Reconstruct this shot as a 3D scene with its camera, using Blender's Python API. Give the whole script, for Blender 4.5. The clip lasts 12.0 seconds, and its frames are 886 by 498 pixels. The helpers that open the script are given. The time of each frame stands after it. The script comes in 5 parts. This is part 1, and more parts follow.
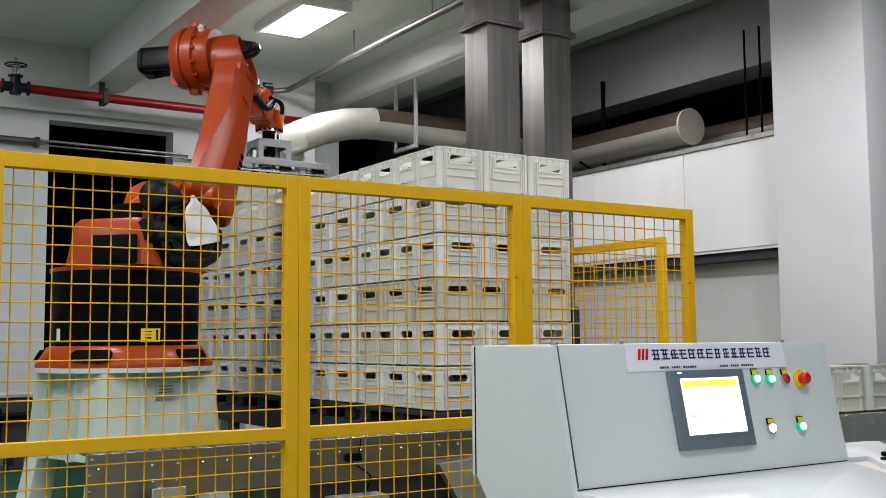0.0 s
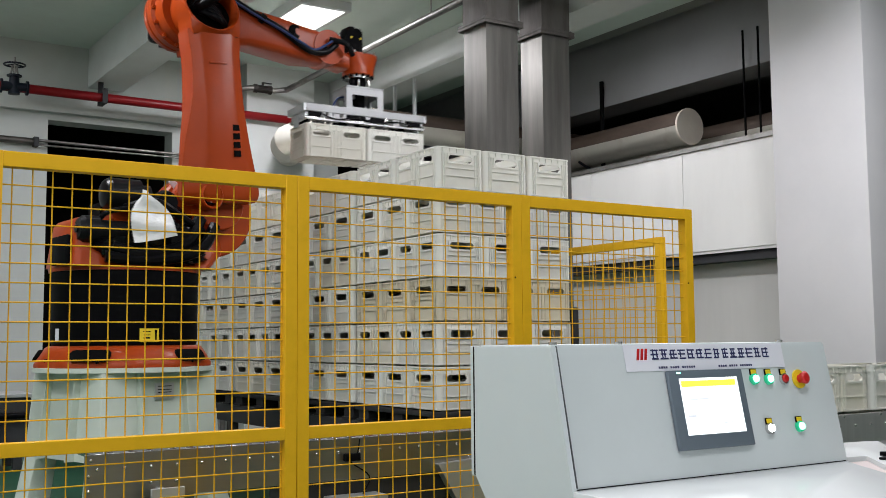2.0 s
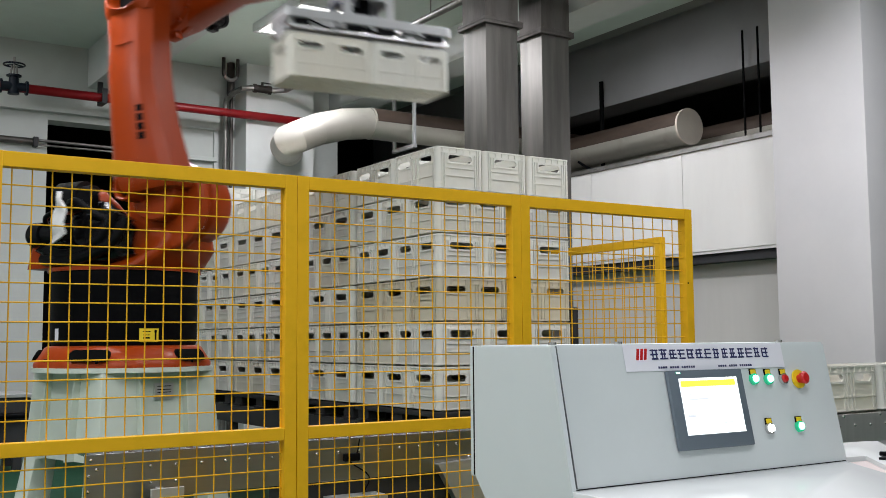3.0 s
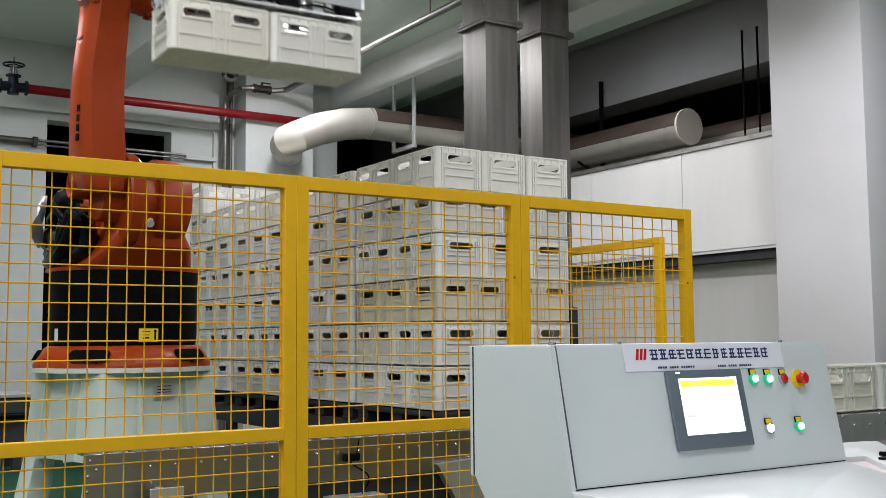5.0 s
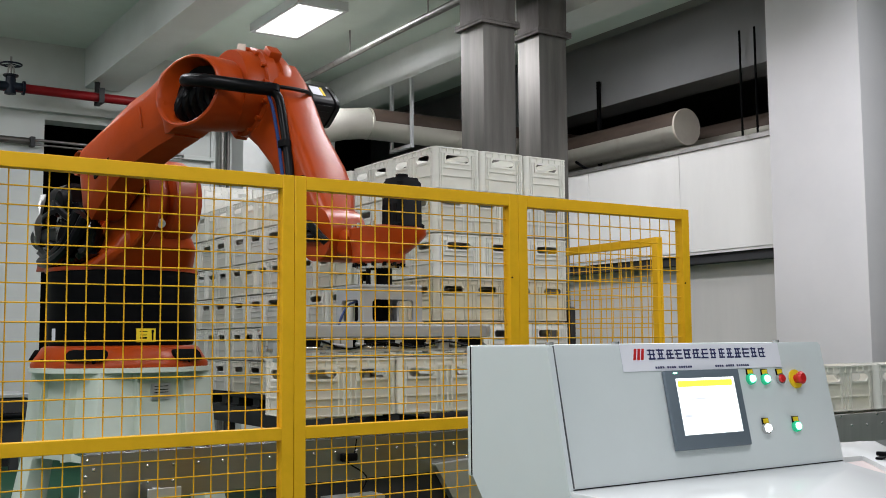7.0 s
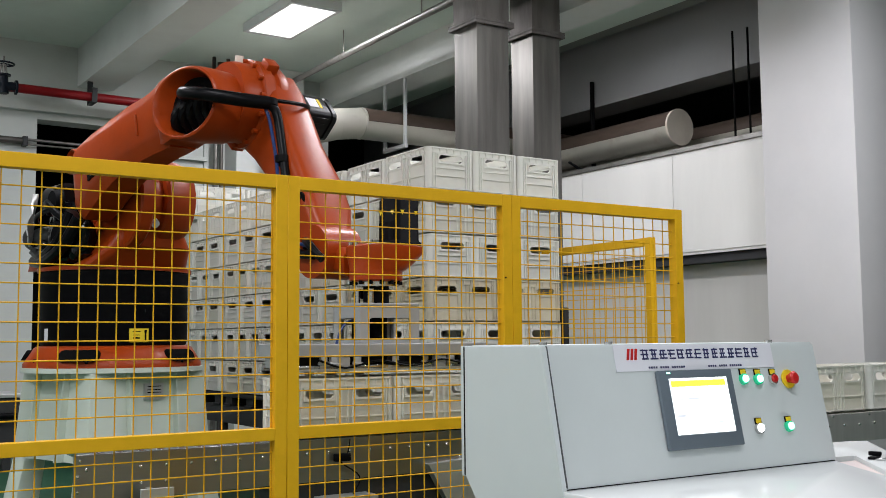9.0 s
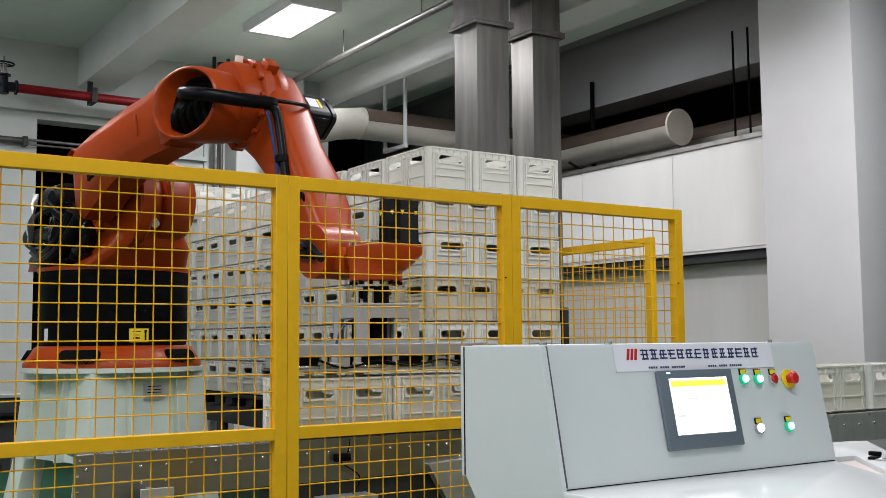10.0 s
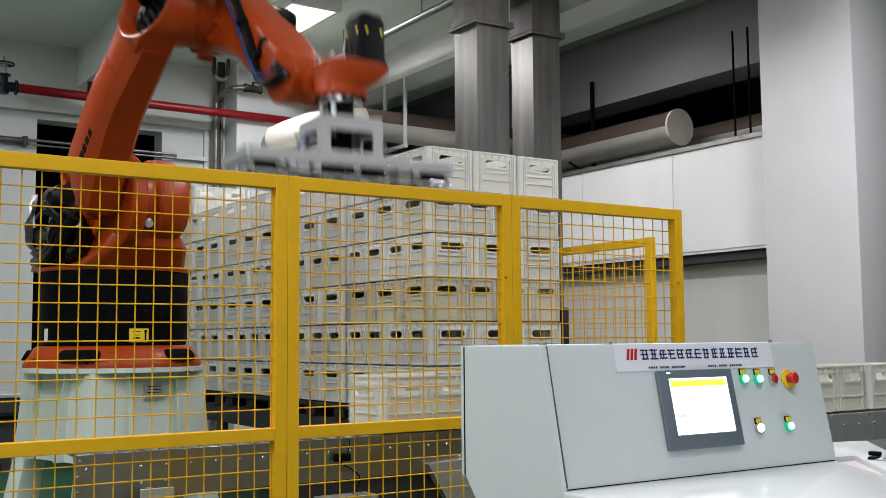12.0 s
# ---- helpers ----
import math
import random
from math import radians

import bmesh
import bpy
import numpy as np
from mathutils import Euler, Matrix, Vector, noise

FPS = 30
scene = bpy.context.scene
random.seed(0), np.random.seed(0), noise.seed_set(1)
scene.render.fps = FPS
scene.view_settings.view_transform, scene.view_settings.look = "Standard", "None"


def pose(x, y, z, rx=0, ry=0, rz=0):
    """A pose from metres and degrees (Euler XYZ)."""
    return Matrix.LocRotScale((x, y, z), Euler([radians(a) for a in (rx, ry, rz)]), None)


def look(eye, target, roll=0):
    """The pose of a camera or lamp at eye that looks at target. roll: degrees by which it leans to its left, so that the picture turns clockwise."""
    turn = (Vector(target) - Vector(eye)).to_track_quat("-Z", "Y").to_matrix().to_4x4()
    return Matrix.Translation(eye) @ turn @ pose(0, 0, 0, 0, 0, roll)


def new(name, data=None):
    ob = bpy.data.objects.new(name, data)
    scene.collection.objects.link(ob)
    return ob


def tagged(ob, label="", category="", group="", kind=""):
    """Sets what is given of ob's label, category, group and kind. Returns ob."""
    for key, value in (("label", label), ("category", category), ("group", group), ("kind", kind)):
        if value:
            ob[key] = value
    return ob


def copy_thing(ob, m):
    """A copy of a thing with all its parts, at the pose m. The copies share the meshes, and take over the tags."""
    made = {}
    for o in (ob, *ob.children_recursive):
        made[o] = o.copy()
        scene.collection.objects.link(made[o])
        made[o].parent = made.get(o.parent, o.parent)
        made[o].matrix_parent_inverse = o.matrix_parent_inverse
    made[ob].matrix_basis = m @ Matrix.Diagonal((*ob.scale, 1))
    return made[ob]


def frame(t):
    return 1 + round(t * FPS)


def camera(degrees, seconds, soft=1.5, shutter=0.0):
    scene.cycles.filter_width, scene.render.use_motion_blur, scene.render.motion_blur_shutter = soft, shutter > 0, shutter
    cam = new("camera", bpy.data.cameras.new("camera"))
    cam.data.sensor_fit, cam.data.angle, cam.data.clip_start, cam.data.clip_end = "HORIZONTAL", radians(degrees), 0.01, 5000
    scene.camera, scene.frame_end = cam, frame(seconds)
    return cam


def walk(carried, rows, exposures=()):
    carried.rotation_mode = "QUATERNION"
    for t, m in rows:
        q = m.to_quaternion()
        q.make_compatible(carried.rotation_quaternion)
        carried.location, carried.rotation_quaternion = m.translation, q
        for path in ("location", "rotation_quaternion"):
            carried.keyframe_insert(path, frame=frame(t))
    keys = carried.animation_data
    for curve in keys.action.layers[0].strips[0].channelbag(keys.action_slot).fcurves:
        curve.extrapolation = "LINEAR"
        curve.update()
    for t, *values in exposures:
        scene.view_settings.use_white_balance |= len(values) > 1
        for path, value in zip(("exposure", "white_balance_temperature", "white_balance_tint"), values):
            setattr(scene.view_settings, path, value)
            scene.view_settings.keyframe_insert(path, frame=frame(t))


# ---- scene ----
# ================= camera =================
EYE = (0.0, 0.0, 1.25)
LENS = 45.92


def aim(yaw, tilt=4.992, roll=-0.471):
    a, b = radians(yaw), radians(tilt)
    way = Vector((math.sin(a) * math.cos(b), math.cos(a) * math.cos(b), math.sin(b)))
    return look(EYE, Vector(EYE) + way * 10, roll)


cam = camera(LENS, 12.0, soft=0.85, shutter=0.9)
YAW = [(0.0, 33.096), (0.5, 33.106), (1.0, 33.127), (1.5, 33.145), (2.0, 33.158), (3.0, 33.176), (5.0, 33.196),
       (6.5, 33.196), (6.8, 33.24), (7.0, 33.325), (7.2, 33.42), (8.0, 33.66), (8.8, 33.684), (12.0, 33.684)]
walk(cam, [(t, aim(y)) for t, y in YAW], exposures=[(0.0, 0.0), (12.0, 0.0)])

# ================= world and light =================
world = bpy.data.worlds.new("world")
scene.world = world
world.use_nodes = True
world.node_tree.nodes["Background"].inputs[0].default_value = (0.75, 0.85, 0.8, 1)
world.node_tree.nodes["Background"].inputs[1].default_value = 0.02

CEIL = 4.88
# ceiling panels: (x, y) centres of the fixtures, rows along y
PANELS = [(4.90, 10.35, 105), (1.3, 11.9, 13), (4.97, 6.3, 62), (4.97, 2.2, 80), (1.3, 8.0, 78), (1.3, 4.0, 56), (1.3, 0.0, 90), (-2.2, 7.0, 100), (-2.2, 2.5, 130), (-2.2, -1.5, 90), (7.4, 8.45, 22), (6.3, 3.9, 85)]


def area_lamp(x, y, power):
    data = bpy.data.lights.new("panel_light", "AREA")
    data.shape, data.size, data.size_y = "RECTANGLE", 0.5, 1.1
    data.energy, data.color = power, (0.972, 0.965, 1.03)
    ob = new("panel_light", data)
    ob.matrix_world = look((x, y, CEIL - 0.115), (x, y, 0))
    return ob


for px, py, watts in PANELS:
    area_lamp(px, py, watts)


# ================= materials =================
def mat(name, color, rough=0.5, metal=0.0, grain=0.06, scale=8.0, bump=0.0, bscale=60.0, stain=None, stain_amt=0.0,
        stain_scale=2.0, emit=None, power=0.0, coat=0.0, stretch=(1, 1, 1), island=0.0, spec=0.5, aged=None, thin=0.0):
    m = bpy.data.materials.new(name)
    m.use_nodes = True
    nt = m.node_tree
    N, L = nt.nodes, nt.links
    b = N["Principled BSDF"]
    b.inputs["Roughness"].default_value = rough
    b.inputs["Metallic"].default_value = metal
    b.inputs["Specular IOR Level"].default_value = spec
    b.inputs["Coat Weight"].default_value = coat
    b.inputs["Coat Roughness"].default_value = 0.15
    co = N.new("ShaderNodeTexCoord")
    mp = N.new("ShaderNodeMapping")
    mp.inputs["Scale"].default_value = stretch
    L.new(co.outputs["Object"], mp.inputs["Vector"])
    n1 = N.new("ShaderNodeTexNoise")
    n1.inputs["Scale"].default_value, n1.inputs["Detail"].default_value = scale, 6
    L.new(mp.outputs[0], n1.inputs["Vector"])
    mix = N.new("ShaderNodeMix")
    mix.data_type = "RGBA"
    c = Vector(color)
    mix.inputs[6].default_value = (*(c * (1 - grain)), 1)
    mix.inputs[7].default_value = (*[min(1, v) for v in c * (1 + grain)], 1)
    L.new(n1.outputs["Fac"], mix.inputs[0])
    out = mix.outputs[2]
    if stain:
        n2 = N.new("ShaderNodeTexNoise")
        n2.inputs["Scale"].default_value, n2.inputs["Detail"].default_value = stain_scale, 8
        n2.inputs["Roughness"].default_value = 0.65
        L.new(mp.outputs[0], n2.inputs["Vector"])
        rp = N.new("ShaderNodeMapRange")
        rp.inputs[1].default_value, rp.inputs[2].default_value = 0.48, 0.75
        rp.inputs[4].default_value = stain_amt
        L.new(n2.outputs["Fac"], rp.inputs[0])
        m2 = N.new("ShaderNodeMix")
        m2.data_type = "RGBA"
        m2.inputs[7].default_value = (*stain, 1)
        L.new(rp.outputs[0], m2.inputs[0])
        L.new(out, m2.inputs[6])
        out = m2.outputs[2]
        rr = N.new("ShaderNodeMapRange")
        rr.inputs[3].default_value, rr.inputs[4].default_value = rough, min(1, rough + 0.2)
        L.new(n2.outputs["Fac"], rr.inputs[0])
        L.new(rr.outputs[0], b.inputs["Roughness"])
    if island:
        oi = N.new("ShaderNodeObjectInfo")
        hv = N.new("ShaderNodeHueSaturation")
        mr = N.new("ShaderNodeMapRange")
        mr.inputs[3].default_value, mr.inputs[4].default_value = 1 - island, 1 + island
        L.new(oi.outputs["Random"], mr.inputs[0])
        L.new(mr.outputs[0], hv.inputs["Value"])
        L.new(out, hv.inputs["Color"])
        out = hv.outputs[0]
        if aged:
            ag = N.new("ShaderNodeMapRange")
            ag.inputs[1].default_value, ag.inputs[2].default_value, ag.inputs[4].default_value = 0.72, 1.0, 0.75
            L.new(oi.outputs["Random"], ag.inputs[0])
            m4 = N.new("ShaderNodeMix")
            m4.data_type = "RGBA"
            m4.inputs[7].default_value = (*aged, 1)
            L.new(ag.outputs[0], m4.inputs[0])
            L.new(out, m4.inputs[6])
            out = m4.outputs[2]
    L.new(out, b.inputs["Base Color"])
    if bump:
        n3 = N.new("ShaderNodeTexNoise")
        n3.inputs["Scale"].default_value, n3.inputs["Detail"].default_value = bscale, 4
        L.new(mp.outputs[0], n3.inputs["Vector"])
        bp = N.new("ShaderNodeBump")
        bp.inputs["Strength"].default_value, bp.inputs["Distance"].default_value = bump, 0.01
        L.new(n3.outputs["Fac"], bp.inputs["Height"])
        L.new(bp.outputs[0], b.inputs["Normal"])
    if thin:
        # thin plastic walls let some light through
        tr = N.new("ShaderNodeBsdfTranslucent")
        L.new(out, tr.inputs["Color"])
        ms = N.new("ShaderNodeMixShader")
        ms.inputs[0].default_value = thin
        L.new(b.outputs[0], ms.inputs[1])
        L.new(tr.outputs[0], ms.inputs[2])
        L.new(ms.outputs[0], N["Material Output"].inputs["Surface"])
    if emit:
        b.inputs["Emission Color"].default_value = (*emit, 1)
        b.inputs["Emission Strength"].default_value = power
    return m


M_WALL = mat("painted_wall", (0.52, 0.545, 0.52), 0.7, grain=0.04, scale=3, bump=0.1, bscale=30, stain=(0.4, 0.41, 0.38), stain_amt=0.45, stain_scale=1.1)
M_CEIL = mat("painted_ceiling", (0.64, 0.73, 0.665), 0.75, grain=0.03, scale=1.5, stain=(0.48, 0.5, 0.46), stain_amt=0.4, stain_scale=0.6)
M_BEAM = mat("painted_beam", (0.66, 0.68, 0.66), 0.7, grain=0.04, scale=2, stain=(0.5, 0.5, 0.48), stain_amt=0.35, stain_scale=1.5)
# beam paint darkened: the dim light over the cold room is put into it
M_BEAM_DIM = mat("dimmed_beam_paint", (0.30, 0.30, 0.305), 0.75, grain=0.06, scale=2, stain=(0.25, 0.25, 0.25), stain_amt=0.5, stain_scale=1.2)
# near-black: the unlit depth of void and doorway is put into the colour
M_DARK = mat("near_black", (0.005, 0.005, 0.005), 0.95, spec=0.1, grain=0.3, scale=4)
# ceiling grey with the weak light over the cold room put into it
M_CEIL_DIM = mat("dimmed_ceiling_grey", (0.20, 0.205, 0.19), 0.85, grain=0.1, scale=2, stain=(0.12, 0.12, 0.11), stain_amt=0.5, stain_scale=1)
M_FLOOR = mat("green_floor", (0.012, 0.07, 0.035), 0.35, grain=0.1, scale=5, stain=(0.05, 0.09, 0.06), stain_amt=0.6, stain_scale=1.5)
M_PANEL = mat("cold_panel", (0.85, 0.835, 0.805), 0.36, grain=0.03, scale=6, stain=(0.70, 0.69, 0.66), stain_amt=0.35, stain_scale=2, stretch=(1, 1, 0.25))
M_PANEL_LOW = mat("grey_panel", (0.63, 0.615, 0.585), 0.42, grain=0.05, scale=9, stain=(0.54, 0.53, 0.50), stain_amt=0.4, stretch=(1, 1, 0.12))
M_ALU = mat("aluminium", (0.62, 0.63, 0.64), 0.35, metal=0.85, grain=0.08, scale=14, stain=(0.45, 0.45, 0.45), stain_amt=0.4)
M_GRIP = mat("grey_aluminium", (0.44, 0.445, 0.45), 0.5, metal=0.6, grain=0.06, scale=10, stain=(0.36, 0.37, 0.39), stain_amt=0.4, stain_scale=5)
M_STEEL = mat("brushed_steel", (0.35, 0.34, 0.32), 0.22, metal=1.0, grain=0.14, scale=22, stretch=(0.08, 0.08, 1.0), stain=(0.34, 0.33, 0.31), stain_amt=0.5, stain_scale=6)
M_DUCT = mat("duct_steel", (0.225, 0.215, 0.198), 0.32, metal=1.0, grain=0.55, scale=9, stretch=(1, 1, 0.10), stain=(0.11, 0.10, 0.09), stain_amt=0.8, stain_scale=3.5, bump=0.12, bscale=3)
M_DUCT_DARK = mat("dark_duct_steel", (0.14, 0.13, 0.12), 0.42, metal=0.9, grain=0.35, scale=6, stretch=(1, 1, 0.2), stain=(0.06, 0.05, 0.045), stain_amt=0.8, stain_scale=4, bump=0.15, bscale=4)
M_PLATE = mat("bright_brushed_plate", (0.60, 0.58, 0.56), 0.40, metal=0.7, grain=0.2, scale=18, stretch=(1.0, 1, 0.05), stain=(0.5, 0.48, 0.46), stain_amt=0.4, stain_scale=4)
M_FILMBLK = mat("black_film", (0.003, 0.003, 0.004), 0.12, spec=0.28, grain=0.2, scale=12, bump=0.5, bscale=18)
M_CHROME = mat("bright_steel", (0.62, 0.61, 0.60), 0.24, metal=1.0, grain=0.05)
M_YELLOW = mat("yellow_enamel", (0.80, 0.44, 0.014), 0.38, spec=0.18, grain=0.05, scale=9, stain=(0.56, 0.32, 0.005), stain_amt=0.35, stain_scale=7)
M_ORANGE = mat("orange_enamel", (0.345, 0.043, 0.004), 0.24, spec=0.26, grain=0.06, scale=7, stain=(0.24, 0.03, 0.004), stain_amt=0.5, stain_scale=3, bump=0.05, bscale=25)
M_BLACK = mat("black_casting", (0.003, 0.003, 0.0038), 0.48, spec=0.07, grain=0.2, scale=12, stain=(0.010, 0.010, 0.010), stain_amt=0.4, stain_scale=4)
M_MOTOR = mat("black_motor_enamel", (0.006, 0.006, 0.007), 0.30, spec=0.2, grain=0.2, scale=14)
M_RUBBER = mat("black_hose", (0.003, 0.003, 0.004), 0.34, spec=0.12, grain=0.2, scale=40)
M_BLUE = mat("blue_hose", (0.008, 0.03, 0.13), 0.35, grain=0.1, scale=30)
M_PED = mat("pale_green_enamel", (0.62, 0.68, 0.60), 0.38, grain=0.03, scale=6, stain=(0.5, 0.54, 0.47), stain_amt=0.35, stain_scale=3)
M_CRATE = mat("ivory_plastic", (0.84, 0.832, 0.775), 0.36, grain=0.04, scale=9, stain=(0.76, 0.745, 0.67), stain_amt=0.45, stain_scale=5, island=0.05, aged=(0.76, 0.71, 0.58), thin=0.15)
M_CRATE_WALL = mat("thin_ivory_plastic", (0.80, 0.79, 0.735), 0.34, grain=0.05, scale=12, stain=(0.70, 0.685, 0.61), stain_amt=0.5, stain_scale=4, island=0.05, aged=(0.74, 0.69, 0.56), thin=0.36)
M_CRATE_OLD = mat("yellowed_plastic", (0.70, 0.64, 0.50), 0.42, grain=0.06, scale=9, stain=(0.58, 0.50, 0.35), stain_amt=0.5, stain_scale=5, island=0.10, thin=0.2)
M_PALLET = mat("black_plastic", (0.022, 0.022, 0.024), 0.5, spec=0.3, grain=0.15, scale=10, stain=(0.05, 0.05, 0.05), stain_amt=0.5, stain_scale=4)
M_GREYBAR = mat("dark_grey_paint", (0.035, 0.036, 0.038), 0.5, spec=0.3, grain=0.1, scale=9, stain=(0.07, 0.07, 0.07), stain_amt=0.4)
M_CONSOLE = mat("grey_powder_coat", (0.64, 0.685, 0.69), 0.42, grain=0.02, scale=10, bump=0.012, bscale=320, stain=(0.58, 0.62, 0.62), stain_amt=0.4, stain_scale=2)
M_DESK = mat("white_powder_coat", (0.66, 0.68, 0.68), 0.2, grain=0.015, scale=3)
M_GAP = mat("dark_gap", (0.003, 0.003, 0.003), 0.9, spec=0.08)
M_JOINT = mat("grey_joint", (0.12, 0.125, 0.13), 0.7)
M_BEZEL = mat("slate_plastic", (0.125, 0.155, 0.185), 0.35, grain=0.05, scale=15)
M_SCREEN = mat("lit_screen", (0.8, 0.85, 0.85), 0.2, emit=(0.95, 0.98, 1.0), power=1.15)
M_SCRBAR = mat("lit_yellow_bar", (0.8, 0.6, 0.1), 0.2, emit=(1.0, 0.78, 0.06), power=0.9)
M_SCRTXT = mat("lit_grey_text", (0.5, 0.5, 0.55), 0.2, emit=(0.62, 0.66, 0.72), power=0.8)
M_PAPER = mat("white_film", (0.78, 0.78, 0.84), 0.5, grain=0.02)
M_PINK = mat("pink_film", (0.74, 0.62, 0.60), 0.25, grain=0.05, scale=9)
M_NAVY = mat("navy_print", (0.015, 0.02, 0.10), 0.5)
M_RED = mat("red_paint", (0.22, 0.004, 0.007), 0.26, spec=0.3, grain=0.08, scale=10, stain=(0.16, 0.01, 0.015), stain_amt=0.4, stain_scale=4)
M_REDPL = mat("red_plastic", (0.55, 0.015, 0.015), 0.35, grain=0.03)
M_LAMPY = mat("yellow_plate", (0.85, 0.62, 0.02), 0.45, grain=0.03)
M_GLOWG = mat("green_lens", (0.5, 0.9, 0.75), 0.3, emit=(0.25, 1.0, 0.62), power=3.2)
M_COLLARG = mat("green_collar", (0.02, 0.30, 0.16), 0.25, emit=(0.02, 0.75, 0.36), power=0.32)
M_GLOWW = mat("white_lens", (0.9, 0.9, 0.9), 0.3, emit=(0.95, 1.0, 1.0), power=4.0)
M_INSUL = mat("pipe_jacket", (0.66, 0.63, 0.56), 0.33, metal=0.75, grain=0.06, scale=6, stain=(0.40, 0.31, 0.24), stain_amt=0.7, stain_scale=1.8, stretch=(0.5, 1, 1), bump=0.06, bscale=5)
# darker brown jacket for the upper half of the straight ducts
M_INSUL_BROWN = mat("dark_brown_pipe_jacket", (0.095, 0.066, 0.05), 0.5, metal=0.3, grain=0.4, scale=5, stain=(0.03, 0.02, 0.016), stain_amt=0.8, stain_scale=3, stretch=(0.35, 0.35, 1))
M_CAP = mat("pipe_end_cap", (0.72, 0.65, 0.56), 0.7, grain=0.05, scale=6, stain=(0.4, 0.34, 0.28), stain_amt=0.3)
M_GALV = mat("galvanised_pipe", (0.27, 0.262, 0.248), 0.34, metal=0.95, grain=0.2, scale=9, stain=(0.12, 0.10, 0.085), stain_amt=0.75, stain_scale=6)
M_LAMP = mat("lamp_diffuser", (0.9, 0.9, 0.9), 0.5, emit=(1.0, 1.0, 0.97), power=2.2)
M_BAG = mat("clear_film_bag", (0.68, 0.68, 0.67), 0.22, grain=0.06, scale=12, bump=0.6, bscale=14)
M_PIPE_RUST = mat("rusty_pipe", (0.05, 0.042, 0.038), 0.42, metal=0.6, grain=0.3, scale=16, stain=(0.02, 0.013, 0.01), stain_amt=0.8, stain_scale=8, bump=0.2, bscale=40)
M_VALVE = mat("blue_black_casting", (0.004, 0.008, 0.016), 0.5, spec=0.25, grain=0.15, scale=14)
M_COL = mat("column_plaster", (0.69, 0.675, 0.68), 0.6, grain=0.02, scale=3, stain=(0.54, 0.54, 0.55), stain_amt=0.3, stain_scale=0.8)


# ================= mesh helpers =================
def quad_box(bm, x0, x1, y0, y1, z0, z1, bevel=0.0, m=None):
    vs = bmesh.ops.create_cube(bm, size=1.0)["verts"]
    c = Matrix.Translation(((x0 + x1) / 2, (y0 + y1) / 2, (z0 + z1) / 2)) @ Matrix.Diagonal((x1 - x0, y1 - y0, z1 - z0, 1))
    if m is not None:
        c = m @ c
    bmesh.ops.transform(bm, matrix=c, verts=vs)
    if bevel:
        es = list({e for v in vs for e in v.link_edges})
        bmesh.ops.bevel(bm, geom=es, offset=bevel, segments=2, affect="EDGES", profile=0.5)


def rod(bm, a, b, r0, r1=None, seg=16, caps=True):
    """A round bar or cone from a to b."""
    a, b = Vector(a), Vector(b)
    d = b - a
    turn = d.to_track_quat("Z", "Y").to_matrix().to_4x4()
    m = Matrix.Translation((a + b) / 2) @ turn
    bmesh.ops.create_cone(bm, cap_ends=caps, segments=seg, radius1=r0, radius2=r0 if r1 is None else r1, depth=d.length, matrix=m)


def loft(bm, rings, cap=True):
    """Joins rings of equally many points into a skin."""
    vs = [[bm.verts.new(p) for p in ring] for ring in rings]
    n = len(vs[0])
    for a, b in zip(vs, vs[1:]):
        for i in range(n):
            bm.faces.new((a[i], a[(i + 1) % n], b[(i + 1) % n], b[i]))
    if cap:
        bm.faces.new(list(reversed(vs[0])))
        bm.faces.new(vs[-1])
    bmesh.ops.recalc_face_normals(bm, faces=bm.faces[:])


def smooth_path(pts, n=8):
    """Catmull-Rom through the points."""
    pts = [Vector(p) for p in pts]
    q = [pts[0] * 2 - pts[1]] + pts + [pts[-1] * 2 - pts[-2]]
    out = []
    for i in range(1, len(q) - 2):
        p0, p1, p2, p3 = q[i - 1:i + 3]
        for k in range(n):
            t = k / n
            out.append(0.5 * ((2 * p1) + (p2 - p0) * t + (2 * p0 - 5 * p1 + 4 * p2 - p3) * t * t + (3 * p1 - p0 - 3 * p2 + p3) * t ** 3))
    return out + [pts[-1]]


def tube(bm, pts, r, seg=10, n=6):
    """A hose or bent pipe through the points."""
    path = smooth_path(pts, n) if n > 1 else [Vector(p) for p in pts]
    rings = []
    up = Vector((0.13, 0.21, 0.97))
    for i, p in enumerate(path):
        d = (path[min(i + 1, len(path) - 1)] - path[max(i - 1, 0)]).normalized()
        u = d.cross(up).normalized()
        v = u.cross(d)
        rings.append([p + (u * math.cos(2 * math.pi * k / seg) + v * math.sin(2 * math.pi * k / seg)) * r for k in range(seg)])
    loft(bm, rings)


def rounded(hw, hh, r, k=3):
    """A rectangle with rounded corners, as (a, b) pairs."""
    out = []
    for cx, cy, a0 in ((hw - r, hh - r, 0), (r - hw, hh - r, 90), (r - hw, r - hh, 180), (hw - r, r - hh, 270)):
        for i in range(k + 1):
            a = radians(a0 + 90 * i / k)
            out.append((cx + r * math.cos(a), cy + r * math.sin(a)))
    return out


def slab(bm, outline, z0, z1, bevel=0.0):
    """A flat plate of any outline."""
    vs = [bm.verts.new((x, y, z0)) for x, y in outline]
    f = bm.faces.new(vs)
    up = bmesh.ops.extrude_face_region(bm, geom=[f])["geom"]
    bmesh.ops.translate(bm, vec=(0, 0, z1 - z0), verts=[g for g in up if isinstance(g, bmesh.types.BMVert)])
    bmesh.ops.recalc_face_normals(bm, faces=bm.faces[:])
    if bevel:
        bmesh.ops.bevel(bm, geom=bm.edges[:], offset=bevel, segments=2, affect="EDGES", profile=0.5)


